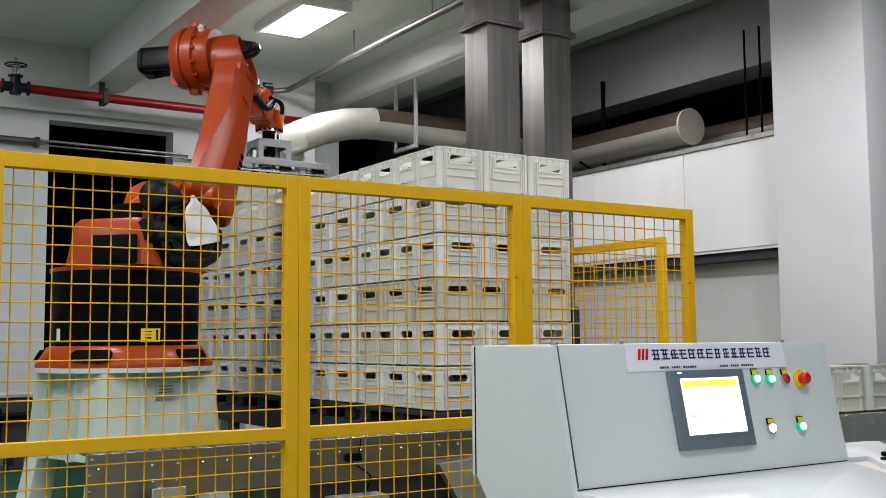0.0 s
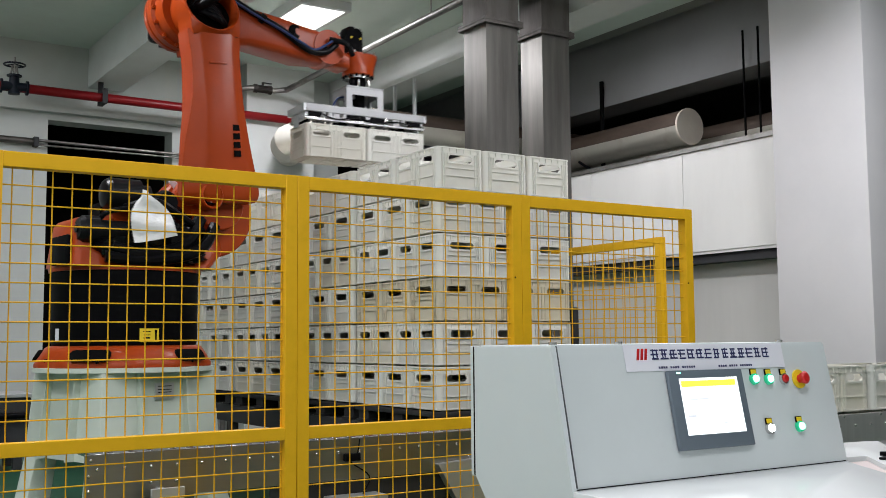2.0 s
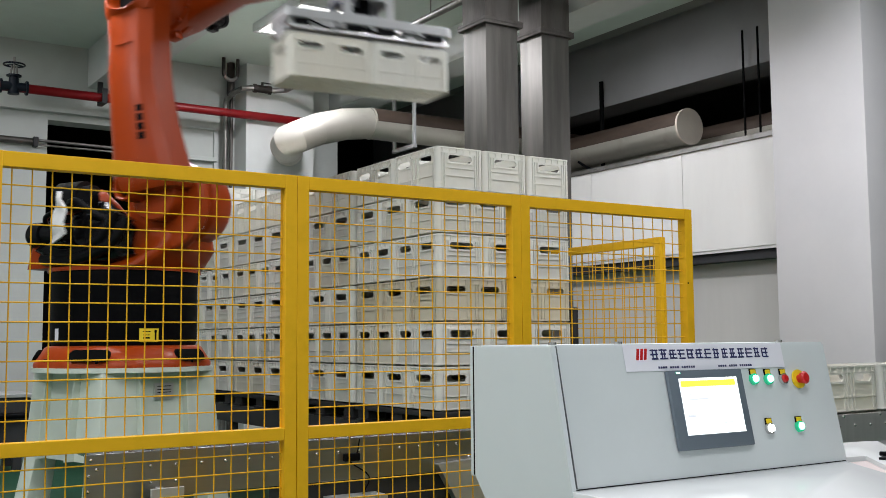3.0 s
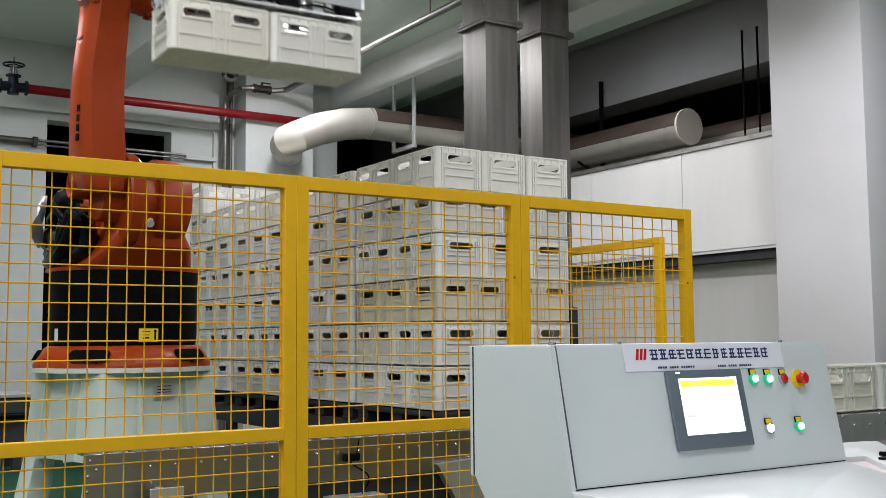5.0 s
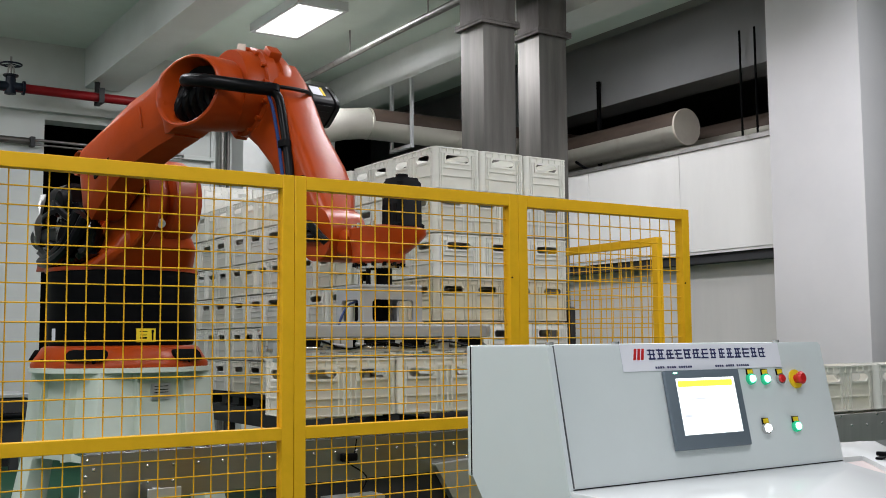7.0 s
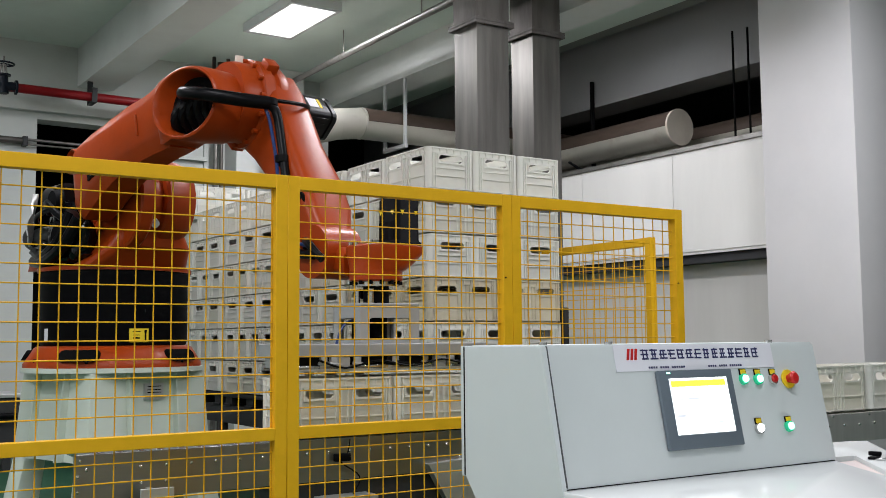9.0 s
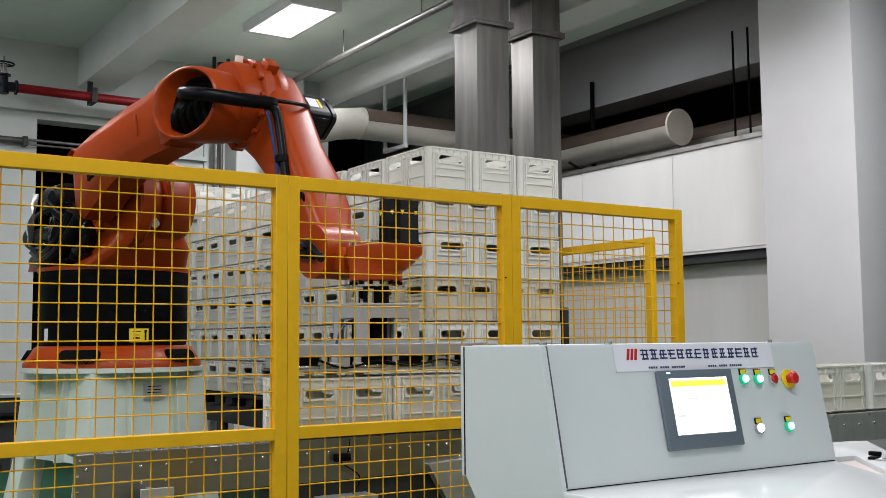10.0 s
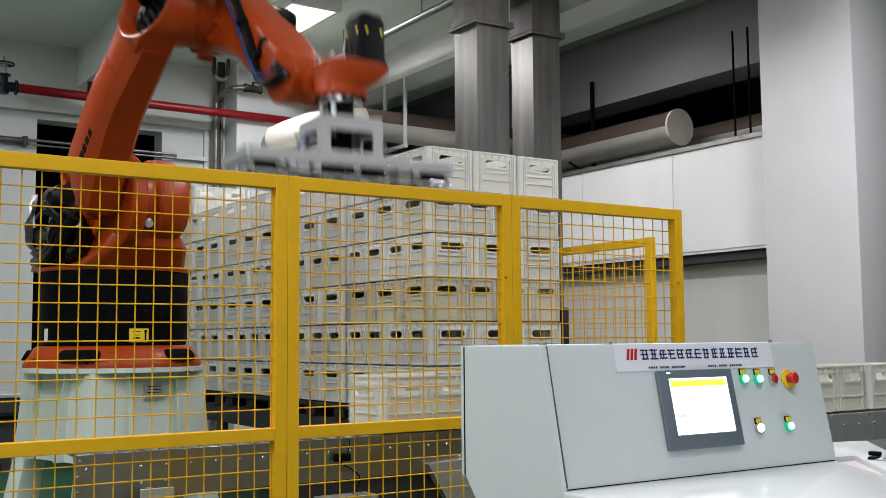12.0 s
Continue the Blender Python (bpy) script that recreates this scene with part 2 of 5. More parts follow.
def mesh_object(name, bm, material, shade=True, crease=35):
    me = bpy.data.meshes.new(name)
    bm.to_mesh(me)
    bm.free()
    me.materials.append(material)
    if shade:
        me.polygons.foreach_set("use_smooth", [True] * len(me.polygons))
        me.set_sharp_from_angle(angle=radians(crease))
    return new(name, me)


def part(name, bm, material, parent, label="", crease=35):
    ob = mesh_object(name, bm, material, crease=crease)
    ob.parent = parent
    return tagged(ob, label) if label else ob


def box_part(name, dims, material, parent, bevel=0.0, label=""):
    bm = bmesh.new()
    quad_box(bm, *dims, bevel=bevel)
    return part(name, bm, material, parent, label, crease=20)


def thing(name, label, category, group="", at=None):
    ob = new(name)
    ob.empty_display_size = 0.1
    if at is not None:
        ob.matrix_basis = at
    return tagged(ob, label, category, group)


def structure(name, boxes, material, label="", bevel=0.0):
    bm = bmesh.new()
    for b in boxes:
        quad_box(bm, *b, bevel=bevel)
    return tagged(mesh_object(name, bm, material), label, kind="structure")


# ================= the hall =================
structure("floor", [(-4, 16, -4, 16, -0.2, 0)], M_FLOOR, "dark green painted hall floor")
structure("ceiling", [(-4, 8.3, -4, 16.2, CEIL, CEIL + 0.2)], M_CEIL, "pale green-grey painted ceiling")
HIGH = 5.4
structure("ceiling_step", [(8.302, 8.5, -4, 16.2, CEIL, HIGH)], M_CEIL_DIM, "grey step in the ceiling")
structure("ceiling_east", [(8.3, 16.2, -4, 16.2, HIGH, HIGH + 0.2)], M_CEIL_DIM, "ceiling over the cold room, weak light put into its grey")
structure("wall_west", [(-4.2, -4, -4, 16.2, 0, CEIL)], M_WALL, "white painted wall")
structure("wall_south", [(-4.2, 16, -4.2, -4, 0, HIGH)], M_WALL, "white painted wall")
structure("wall_east", [(16, 16.2, -4.2, 16.2, 0, HIGH)], M_DARK, "wall with the void's shade painted near-black")
# back wall with a doorway, its unlit depth painted near-black
WB = 13.0
structure("wall_north", [(-4, 2.82, WB, WB + 0.3, 0, CEIL), (4.35, 6.735, WB, WB + 0.3, 0, CEIL), (2.82, 4.35, WB, WB + 0.3, 3.94, CEIL)], M_WALL,
          "white painted back wall with scuffs and stains")
structure("wall_ledge", [(-4, 4.955, WB - 0.12, WB - 0.002, 4.02, 4.16)], M_WALL, "white painted ledge under the red pipe")
# shade of the room behind is put into its near-black walls
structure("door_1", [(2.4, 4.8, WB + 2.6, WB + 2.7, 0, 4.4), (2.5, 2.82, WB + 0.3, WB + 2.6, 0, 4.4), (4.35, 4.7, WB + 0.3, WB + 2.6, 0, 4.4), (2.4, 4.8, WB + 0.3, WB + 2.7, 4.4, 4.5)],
          M_DARK, "doorway with its unlit depth painted near-black")
# walls of the unlit void, shade painted as near-black
structure("wall_far", [(6.737, 16, 16.0, 16.2, 0, HIGH)], M_DARK, "wall behind the ducts, shade painted near-black")
structure("wall_side", [(6.435, 6.735, WB + 0.302, 16.2, 0, CEIL)], M_DARK, "side wall, shade painted near-black")
structure("column_north", [(5.2, 6.165, 12.6, WB - 0.002, 0, CEIL - 0.002)], M_BEAM, "white plastered pier")
structure("beam_1", [(6.6, 7.05, 5.0, 12.998, 4.47, CEIL - 0.003)], M_BEAM, "white painted concrete beam")
# white beam in poor light, dimness painted as grey
structure("beam_2", [(9.004, 9.5, -3.998, 15.998, 4.22, HIGH - 0.003)], M_BEAM_DIM, "white painted concrete beam")
structure("beam_3", [(3.28, 3.71, 3.0, 12.998, 4.39, CEIL - 0.003)], M_BEAM, "white painted concrete beam")
structure("column_east", [(8.0, 9.0, 5.5, 6.5, 0, HIGH - 0.002)], M_COL, "white plastered square column", bevel=0.01)

# cold room of sandwich panels
CX = 8.4
room = tagged(structure("wall_cold_room", [(CX, CX + 0.1, 6.55, 15.5, 2.14, 3.26)], M_PANEL, "white insulated sandwich-panel wall"))
y = 6.55
while y < 15:
    box_part("panel", (CX - 0.012, CX - 0.002, y + 0.004, min(y + 1.486, 15.5), 2.17, 3.25), M_PANEL, room, 0.003)
    y += 1.49
# roof added out of view; its grey keeps light from bouncing up
structure("ceiling_cold_room", [(CX + 0.102, 15.9, 6.55, 15.5, 3.2, 3.26)], M_CEIL_DIM, "unseen grey roof of the cold room")
structure("wall_cold_room_top_trim", [(CX - 0.03, CX + 0.13, 6.55, 15.5, 3.26, 3.31)], M_GALV, "grey galvanised edge trim")
structure("wall_cold_room_ledge", [(CX - 0.05, CX + 0.24, 6.55, 15.5, 2.04, 2.075), (CX + 0.04, CX + 0.1, 6.55, 15.5, 2.075, 2.14)], M_GREYBAR, "dark recessed rail between the panels")
structure("wall_cold_room_base", [(CX + 0.14, CX + 0.24, 6.55, 15.5, 0, 2.04)], M_PANEL_LOW, "grey-white insulated panel wall below the rail")


# ceiling fixtures
def ceiling_lamp():
    lamp = thing("ceiling_light", "white surface-mounted rectangular ceiling light, switched on", "ceiling light", "ceiling lights")
    bm = bmesh.new()
    for b in ((-0.3, 0.3, -0.63, -0.57), (-0.3, 0.3, 0.57, 0.63), (-0.3, -0.26, -0.57, 0.57), (0.26, 0.3, -0.57, 0.57)):
        quad_box(bm, *b, -0.1, -0.002)
    part("frame", bm, M_DESK, lamp, "white enamelled frame")
    box_part("diffuser", (-0.259, 0.259, -0.569, 0.569, -0.095, -0.06), M_LAMP, lamp, label="glowing opal diffuser")
    return lamp


first = ceiling_lamp()
first.matrix_basis = pose(PANELS[0][0], PANELS[0][1], CEIL)
for px, py, watts in PANELS[1:]:
    copy_thing(first, pose(px, py, CEIL))


# ================= pipes and ducts =================
def pipe(name, pts, r, material, label, n=1, seg=16):
    bm = bmesh.new()
    tube(bm, pts, r, seg, n)
    return tagged(mesh_object(name, bm, material), label, "pipe")


red = pipe("sprinkler_pipe", [(-4, 12.5, 4.185), (6.0, 12.5, 4.165)], 0.054, M_RED, "dark red painted sprinkler pipe along the back wall")
for x in (-1.2, 3.34):
    hang = thing("pipe_hanger", "grey steel hanger that carries the red pipe", "hanger", "pipe hangers", pose(x, 12.5, 4.172))
    bm = bmesh.new()
    quad_box(bm, -0.03, 0.03, -0.07, 0.16, -0.075, -0.056)
    quad_box(bm, -0.03, 0.03, 0.13, 0.16, -0.056, 0.40)
    quad_box(bm, -0.03, 0.03, 0.161, 0.494, 0.36, 0.40)
    quad_box(bm, -0.03, 0.03, -0.075, -0.063, -0.056, 0.10)
    part("bracket", bm, M_GREYBAR, hang)
valve = thing("gate_valve", "blue-black cast gate valve with handwheel on the red pipe", "valve", at=pose(2.33, 12.5, 4.175) @ Matrix.Scale(0.76, 4))
bm = bmesh.new()
rod(bm, (-0.2, 0, 0), (-0.17, 0, 0), 0.11)
rod(bm, (0.17, 0, 0), (0.2, 0, 0), 0.11)
rod(bm, (-0.17, 0, 0), (0.17, 0, 0), 0.075)
rod(bm, (0, 0, -0.11), (0, 0, 0.16), 0.085, 0.07)
rod(bm, (0, 0, 0.16), (0, 0, 0.18), 0.11)
part("body", bm, M_VALVE, valve)
bm = bmesh.new()
rod(bm, (0, 0, 0.18), (0, 0, 0.46), 0.016, seg=8)
for s in (-1, 1):
    rod(bm, (0.05 * s, 0, 0.18), (0.03 * s, 0, 0.33), 0.014, seg=8)
part("stem", bm, M_GALV, valve, "grey steel stem and yoke")
bm = bmesh.new()
tube(bm, [(0.15 * math.cos(a * math.pi / 10), 0.15 * math.sin(a * math.pi / 10), 0.34) for a in range(21)], 0.014, 8, 1)
for a in (0.3, 2.4, 4.5):
    rod(bm, (0, 0, 0.35), (0.15 * math.cos(a), 0.15 * math.sin(a), 0.34), 0.01, seg=6)
part("handwheel", bm, M_VALVE, valve)

pipe("conduit", [(2.70, 12.93, 3.665), (4.52, 12.93, 3.65)], 0.018, M_GALV, "thin grey conduit along the back wall")
pipe("conduit", [(2.70, 12.93, 3.61), (4.52, 12.93, 3.605)], 0.012, M_GALV, "thin grey conduit along the back wall")
pipe("conduit", [(-4, 12.94, 3.655), (2.64, 12.94, 3.645)], 0.042, M_DUCT_DARK, "thick stained grey conduit along the back wall")
jb = thing("junction_box", "small dark junction box between the wall conduits", "box")
box_part("body", (2.642, 2.698, 12.885, 12.996, 3.585, 3.70), M_GREYBAR, jb, 0.006)
trunk = thing("cable_trunking", "white plastic cable trunking on the back wall", "trunking")
box_part("body", (4.52, 4.93, 12.93, 12.997, 3.60, 3.655), M_WALL, trunk, 0.003)
box_part("lid", (4.522, 4.928, 12.918, 12.929, 3.602, 3.653), M_WALL, trunk, 0.003)
structure("trim", [(4.90, 4.955, 12.955, 12.997, 0, 4.018)], M_WALL, "white painted strip beside the risers")
pipe("riser_pipe", [(5.012, 12.85, 0), (5.012, 12.85, 4.36), (5.014, 12.81, 4.42), (5.03, 12.62, 4.47), (5.09, 12.48, 4.50)], 0.036, M_GALV, "grey galvanised riser beside the pier")
pipe("riser_pipe", [(5.115, 12.91, 0), (5.115, 12.91, CEIL)], 0.024, M_DUCT_DARK, "dark stained riser beside the pier")
pipe("riser_pipe", [(5.03, 12.72, 4.44), (5.03, 12.72, CEIL)], 0.05, M_PIPE_RUST, "rusty black riser stub beside the pier")
pipe("ceiling_pipe", [(5.09, 12.48, 4.50), (5.2, 12.43, 4.515), (5.50, 12.40, 4.505), (5.63, 12.3, 4.515), (5.69, 8.3, 4.6), (5.69, 3.0, 4.62)], 0.036, M_GALV, "grey galvanised pipe slung under the ceiling", n=1)
pipe("ceiling_pipe", [(5.80, 12.3, 4.62), (5.80, 3.0, 4.66)], 0.02, M_GALV, "thin conduit beside the ceiling pipe")
for yy in (10.6, 8.9):
    pipe("hanger_rod", [(5.69, yy, 4.6), (5.69, yy, CEIL)], 0.008, M_GALV, "thin threaded rod to the ceiling", seg=6)

bm = bmesh.new()
tube(bm, [(4.845, 12.5, CEIL - 0.002), (4.845, 12.5, 4.70)] + [(4.94 - 0.095 * math.cos(a * math.pi / 10), 12.5, 4.69 - 0.095 * math.sin(a * math.pi / 10)) for a in range(1, 10)] + [(5.035, 12.5, 4.70), (5.035, 12.5, CEIL - 0.002)], 0.024, 10, 1)
loop = tagged(mesh_object("pipe_loop", bm, M_PIPE_RUST), "dark rusty pipe loop beside the pier", "pipe")
bm = bmesh.new()
tube(bm, [(4.94 - 0.095 * math.cos(a * math.pi / 12), 12.5, 4.69 - 0.095 * math.sin(a * math.pi / 12)) for a in range(2, 11)], 0.026, 12, 1)
part("elbow", bm, M_GALV, loop, "bright galvanised elbow")
vb = thing("ball_valve", "small rusty ball valve in the ceiling pipe by the pier", "valve", at=pose(5.34, 12.416, 4.51, 0, 2, -5))
bm = bmesh.new()
rod(bm, (-0.075, 0, 0), (0.075, 0, 0), 0.05, seg=14)
for x in (-0.12, 0.075):
    rod(bm, (x, 0, 0), (x + 0.045, 0, 0), 0.058, seg=6)
rod(bm, (0, 0, 0.04), (0, 0, 0.085), 0.016, seg=10)
part("body", bm, M_PIPE_RUST, vb)
box_part("lever", (-0.015, 0.12, -0.012, 0.012, 0.078, 0.092), M_GREYBAR, vb, 0.003)

def half_shell(bm, a, b, r, upper, t=0.006, seg=14):
    """Half of a pipe's sheet jacket along x or y."""
    a, b = Vector(a), Vector(b)
    d = (b - a).normalized()
    side = d.cross(Vector((0, 0, 1))).normalized()
    rings = []
    for p in (a, b):
        ring = []
        for q, ks in ((r, range(seg + 1)), (r - t, range(seg, -1, -1))):
            for k in ks:
                w = math.pi * k / seg
                ring.append(p + side * q * math.cos(w) + Vector((0, 0, 1)) * q * math.sin(w) * (1 if upper else -1))
        rings.append(ring)
    loft(bm, rings)


DUCT_R = 0.19
bigp = thing("insulated_duct", "metal-jacketed insulated round duct with brown stains", "duct")
LINE = [(5.80, 12.599, 3.76), (5.17, 11.3, 3.57), (5.10, 11.08, 3.585), (5.20, 11.0, 3.64), (5.45, 11.0, 3.75), (5.79, 11.0, 3.845), (6.13, 11.0, 3.89)]
for i, (a, b) in enumerate(zip(LINE, LINE[1:])):
    p, q = Vector(LINE[max(i - 1, 0)]), Vector(LINE[min(i + 2, len(LINE) - 1)])
    a, b = Vector(a), Vector(b)
    bm = bmesh.new()
    rings = []
    for c, d in ((a, (b - p)), (b, (q - a))):
        # mitred rings lie in the plane that halves the bend
        n = d.normalized()
        u = n.cross(Vector((0, 0, 1))).normalized()
        v = u.cross(n)
        rings.append([c + (u * math.cos(2 * math.pi * k / 32) + v * math.sin(2 * math.pi * k / 32)) * (DUCT_R - 0.002 * (i % 2)) for k in range(32)])
    loft(bm, rings, cap=(i == 0))
    part("elbow_segment", bm, M_INSUL, bigp, "bright mitred jacket segment")
bm = bmesh.new()
rod(bm, (6.125, 11, 3.89), (6.15, 11, 3.89), DUCT_R + 0.006, seg=32)
part("seam_band", bm, M_INSUL, bigp)
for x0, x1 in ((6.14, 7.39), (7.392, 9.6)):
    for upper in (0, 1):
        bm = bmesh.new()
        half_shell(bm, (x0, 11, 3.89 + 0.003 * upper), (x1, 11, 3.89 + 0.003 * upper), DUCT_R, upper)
        part("jacket_sheet", bm, M_INSUL_BROWN if upper else M_INSUL, bigp, "dark brown upper jacket sheet" if upper else "")
hang = thing("duct_hanger", "white square-tube hanger under the insulated duct", "hanger", at=pose(6.63, 11, 3.65))
bm = bmesh.new()
for s in (-1, 1):
    quad_box(bm, -0.015, 0.015, 0.24 * s - 0.022, 0.24 * s + 0.022, 0, 1.27)
quad_box(bm, -0.022, 0.022, -0.262, 0.262, -0.045, 0)
part("frame", bm, M_ALU, hang)
dp = thing("insulated_duct", "metal-jacketed insulated duct with a round end cap over the cold room", "duct")
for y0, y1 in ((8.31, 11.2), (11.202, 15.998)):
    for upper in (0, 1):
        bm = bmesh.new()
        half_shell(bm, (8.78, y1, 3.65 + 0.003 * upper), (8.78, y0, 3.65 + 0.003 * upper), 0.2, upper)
        part("jacket_sheet", bm, M_INSUL_BROWN if upper else M_INSUL, dp, "dark brown upper jacket sheet" if upper else "")
bm = bmesh.new()
rod(bm, (8.78, 8.305, 3.65), (8.78, 8.275, 3.65), 0.212, seg=28)
part("end_cap", bm, M_CAP, dp, "round beige end cap")
side = thing("insulated_duct", "brown-stained insulated duct over the cold room", "duct")
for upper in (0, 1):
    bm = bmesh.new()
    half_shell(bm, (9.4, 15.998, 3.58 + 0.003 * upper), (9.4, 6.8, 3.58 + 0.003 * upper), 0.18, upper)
    part("jacket_sheet", bm, M_INSUL_BROWN if upper else M_INSUL, side, "dark brown upper jacket sheet" if upper else "")
bm = bmesh.new()
tube(bm, [(8.60, 10.0, 3.48), (8.56, 9.7, 3.34), (8.56, 9.3, 3.29), (8.60, 8.9, 3.29)], 0.018, 8, 5)
part("drain_hose", bm, M_RUBBER, dp, "black drain hose")
for xx, yy in ((8.93, 7.61), (8.95, 7.42)):
    pipe("support_post", [(xx, yy, 3.262), (xx, yy, 4.62)], 0.013, M_DARK, "dark steel post on the cold room roof", seg=8)


bm = bmesh.new()
rod(bm, (8.96, 9.95, 3.32), (8.96, 9.95, 4.55), 0.028, seg=8)
part("hanger_post", bm, M_DARK, dp, "dark steel hanger post")


# two square stainless ducts
def square_duct(x0, y0, w):
    d = thing("square_duct", "vertical square duct of stained stainless sheet", "duct", "square ducts", pose(x0, y0, 0))
    bm = bmesh.new()
    quad_box(bm, 0, w, 0, w, 0, 4.139)
    part("duct_sheet", bm, M_DUCT, d)
    # sheet above the flange, in the darker duct steel
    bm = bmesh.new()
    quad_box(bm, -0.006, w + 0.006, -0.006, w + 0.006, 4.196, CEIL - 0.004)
    part("upper_sheet", bm, M_DUCT_DARK, d, "darker upper duct sheet")
    bm = bmesh.new()
    quad_box(bm, -0.04, w + 0.04, -0.04, w + 0.04, 4.14, 4.165)
    quad_box(bm, -0.035, w + 0.035, -0.035, w + 0.035, 4.165, 4.17)
    quad_box(bm, -0.04, w + 0.04, -0.04, w + 0.04, 4.17, 4.195)
    part("flange", bm, M_DUCT_DARK, d, "bolted stainless flange")
    for k in range(6):
        bm = bmesh.new()
        rod(bm, (w * k / 5, -0.025, 4.13), (w * k / 5, -0.025, 4.205), 0.006, seg=6)
        part("bolt", bm, M_DUCT_DARK, d)
    return d


square_duct(5.455, 7.6, 0.36)
square_duct(6.105, 7.6, 0.33)


# ================= crates =================
CL, CW, CH = 0.596, 0.396, 0.305


def crate_mesh():
    bm = bmesh.new()
    hx, hy = CL / 2, CW / 2
    t, n = 0.005, 0.008          # wall, and how far the ribs stand out
    quad_box(bm, -hx + 0.012, hx - 0.012, -hy + 0.012, hy - 0.012, 0.008, 0.014)
    for ix in range(-1, 2):
        for iy in range(-1, 2):
            quad_box(bm, ix * 0.17 - 0.06, ix * 0.17 + 0.06, iy * 0.11 - 0.045, iy * 0.11 + 0.045, 0.0, 0.009)
    def wall(*dims):
        """A thin wall panel, in the second material."""
        count = len(bm.faces)
        quad_box(bm, *dims)
        bm.faces.ensure_lookup_table()
        for k in range(count, len(bm.faces)):
            bm.faces[k].material_index = 1

    ho = CH - 0.055  # top of the hand holes
    for s in (-1, 1):
        # long sides, two hand holes each
        y0, y1 = sorted((s * (hy - n), s * (hy - n - t)))
        o0, o1 = sorted((s * (hy - n), s * hy))
        wall(-hx + 0.034, hx - 0.034, y0, y1, 0.01, ho - 0.048)
        quad_box(bm, -hx + 0.034, hx - 0.034, y0, y1, ho, CH)
        for a, b in ((-hx + 0.034, -0.228), (-0.064, 0.064), (0.228, hx - 0.034)):
            wall(a, b, y0, y1, ho - 0.048, ho)
        for a in (-0.228, 0.064):
            quad_box(bm, a - 0.008, a + 0.172, o0, o1, ho - 0.060, ho - 0.048)
            quad_box(bm, a - 0.008, a + 0.172, o0, o1, ho, ho + 0.008)
            quad_box(bm, a - 0.008, a, o0, o1, ho - 0.048, ho)
            quad_box(bm, a + 0.164, a + 0.172, o0, o1, ho - 0.048, ho)
        quad_box(bm, -hx + 0.035, hx - 0.035, o0, o1, 0.10, 0.106)
        for x in (-hx + 0.05, -0.05, -0.02, 0.02, 0.05, hx - 0.05):
            quad_box(bm, x - 0.004, x + 0.004, o0, o1, 0.012, CH - 0.04)
        for k in range(9):
            x = -hx + 0.05 + k * (CL - 0.10) / 8
            quad_box(bm, x - 0.003, x + 0.003, o0, o1, CH - 0.04, CH - 0.01)
        # short sides, one hand hole each
        x0, x1 = sorted((s * (hx - n), s * (hx - n - t)))
        q0, q1 = sorted((s * (hx - n), s * hx))
        wall(x0, x1, -hy + 0.034, hy - 0.034, 0.01, ho - 0.05)
        quad_box(bm, x0, x1, -hy + 0.034, hy - 0.034, ho, CH)
        for a, b in ((-hy + 0.034, -0.1), (0.1, hy - 0.034)):
            wall(x0, x1, a, b, ho - 0.05, ho)
        quad_box(bm, q0, q1, -0.109, 0.109, ho - 0.062, ho - 0.050)
        quad_box(bm, q0, q1, -0.109, 0.109, ho, ho + 0.008)
        for a in (-0.109, 0.1):
            quad_box(bm, q0, q1, a, a + 0.009, ho - 0.05, ho)
        quad_box(bm, q0, q1, -hy + 0.05, hy - 0.05, 0.10, 0.107)
        quad_box(bm, q0, q1, -hy + 0.05, hy - 0.05, 0.155, 0.16)
        for yy in (-hy + 0.05, -0.128, 0.128, hy - 0.05):
            quad_box(bm, q0, q1, yy - 0.004, yy + 0.004, 0.012, CH - 0.04)
        for k in range(6):
            yy = -hy + 0.05 + k * (CW - 0.10) / 5
            quad_box(bm, q0, q1, yy - 0.003, yy + 0.003, CH - 0.04, CH - 0.01)
    # fillets in the corners of the hand holes
    def fillet(p, q, r, axis, s):
        a, b = sorted((s * (hy - n - 0.0045), s * (hy - 0.0005))) if axis == "y" else sorted((s * (hx - n - 0.0045), s * (hx - 0.0005)))
        tri = [p, q, r]
        loft(bm, [[(u, d, v) if axis == "y" else (d, u, v) for u, v in tri] for d in (a, b)])

    f = 0.016
    for s in (-1, 1):
        for axis, holes, low in (("y", ((-0.228, -0.064), (0.064, 0.228)), 0.048), ("x", ((-0.1, 0.1),), 0.05)):
            for u0, u1 in holes:
                for u, su in ((u0, 1), (u1, -1)):
                    for v, sv in ((ho - low, 1), (ho, -1)):
                        fillet((u, v), (u + su * f, v), (u, v + sv * f), axis, s)
    # rounded corners, and the bands that run round the crate
    for sx in (-1, 1):
        for sy in (-1, 1):
            arc = [math.radians(90 * k / 5) for k in range(6)]
            outline = [(sx * (hx - 0.036 + 0.034 * math.cos(a)), sy * (hy - 0.036 + 0.034 * math.sin(a))) for a in arc]
            outline += [(sx * (hx - 0.036 + 0.029 * math.cos(a)), sy * (hy - 0.036 + 0.029 * math.sin(a))) for a in reversed(arc)]
            loft(bm, [[(p, q, z) for p, q in outline] for z in (0.01, CH)])
    for z0, z1 in ((CH - 0.011, CH), (CH - 0.046, CH - 0.040), (0.012, 0.019)):
        o, w = rounded(hx, hy, 0.036, 5), rounded(hx - 0.013, hy - 0.013, 0.026, 5)
        vs = [[bm.verts.new((p, q, z)) for p, q in ring] for ring, z in ((w, z0), (o, z0), (o, z1), (w, z1))]
        m = len(o)
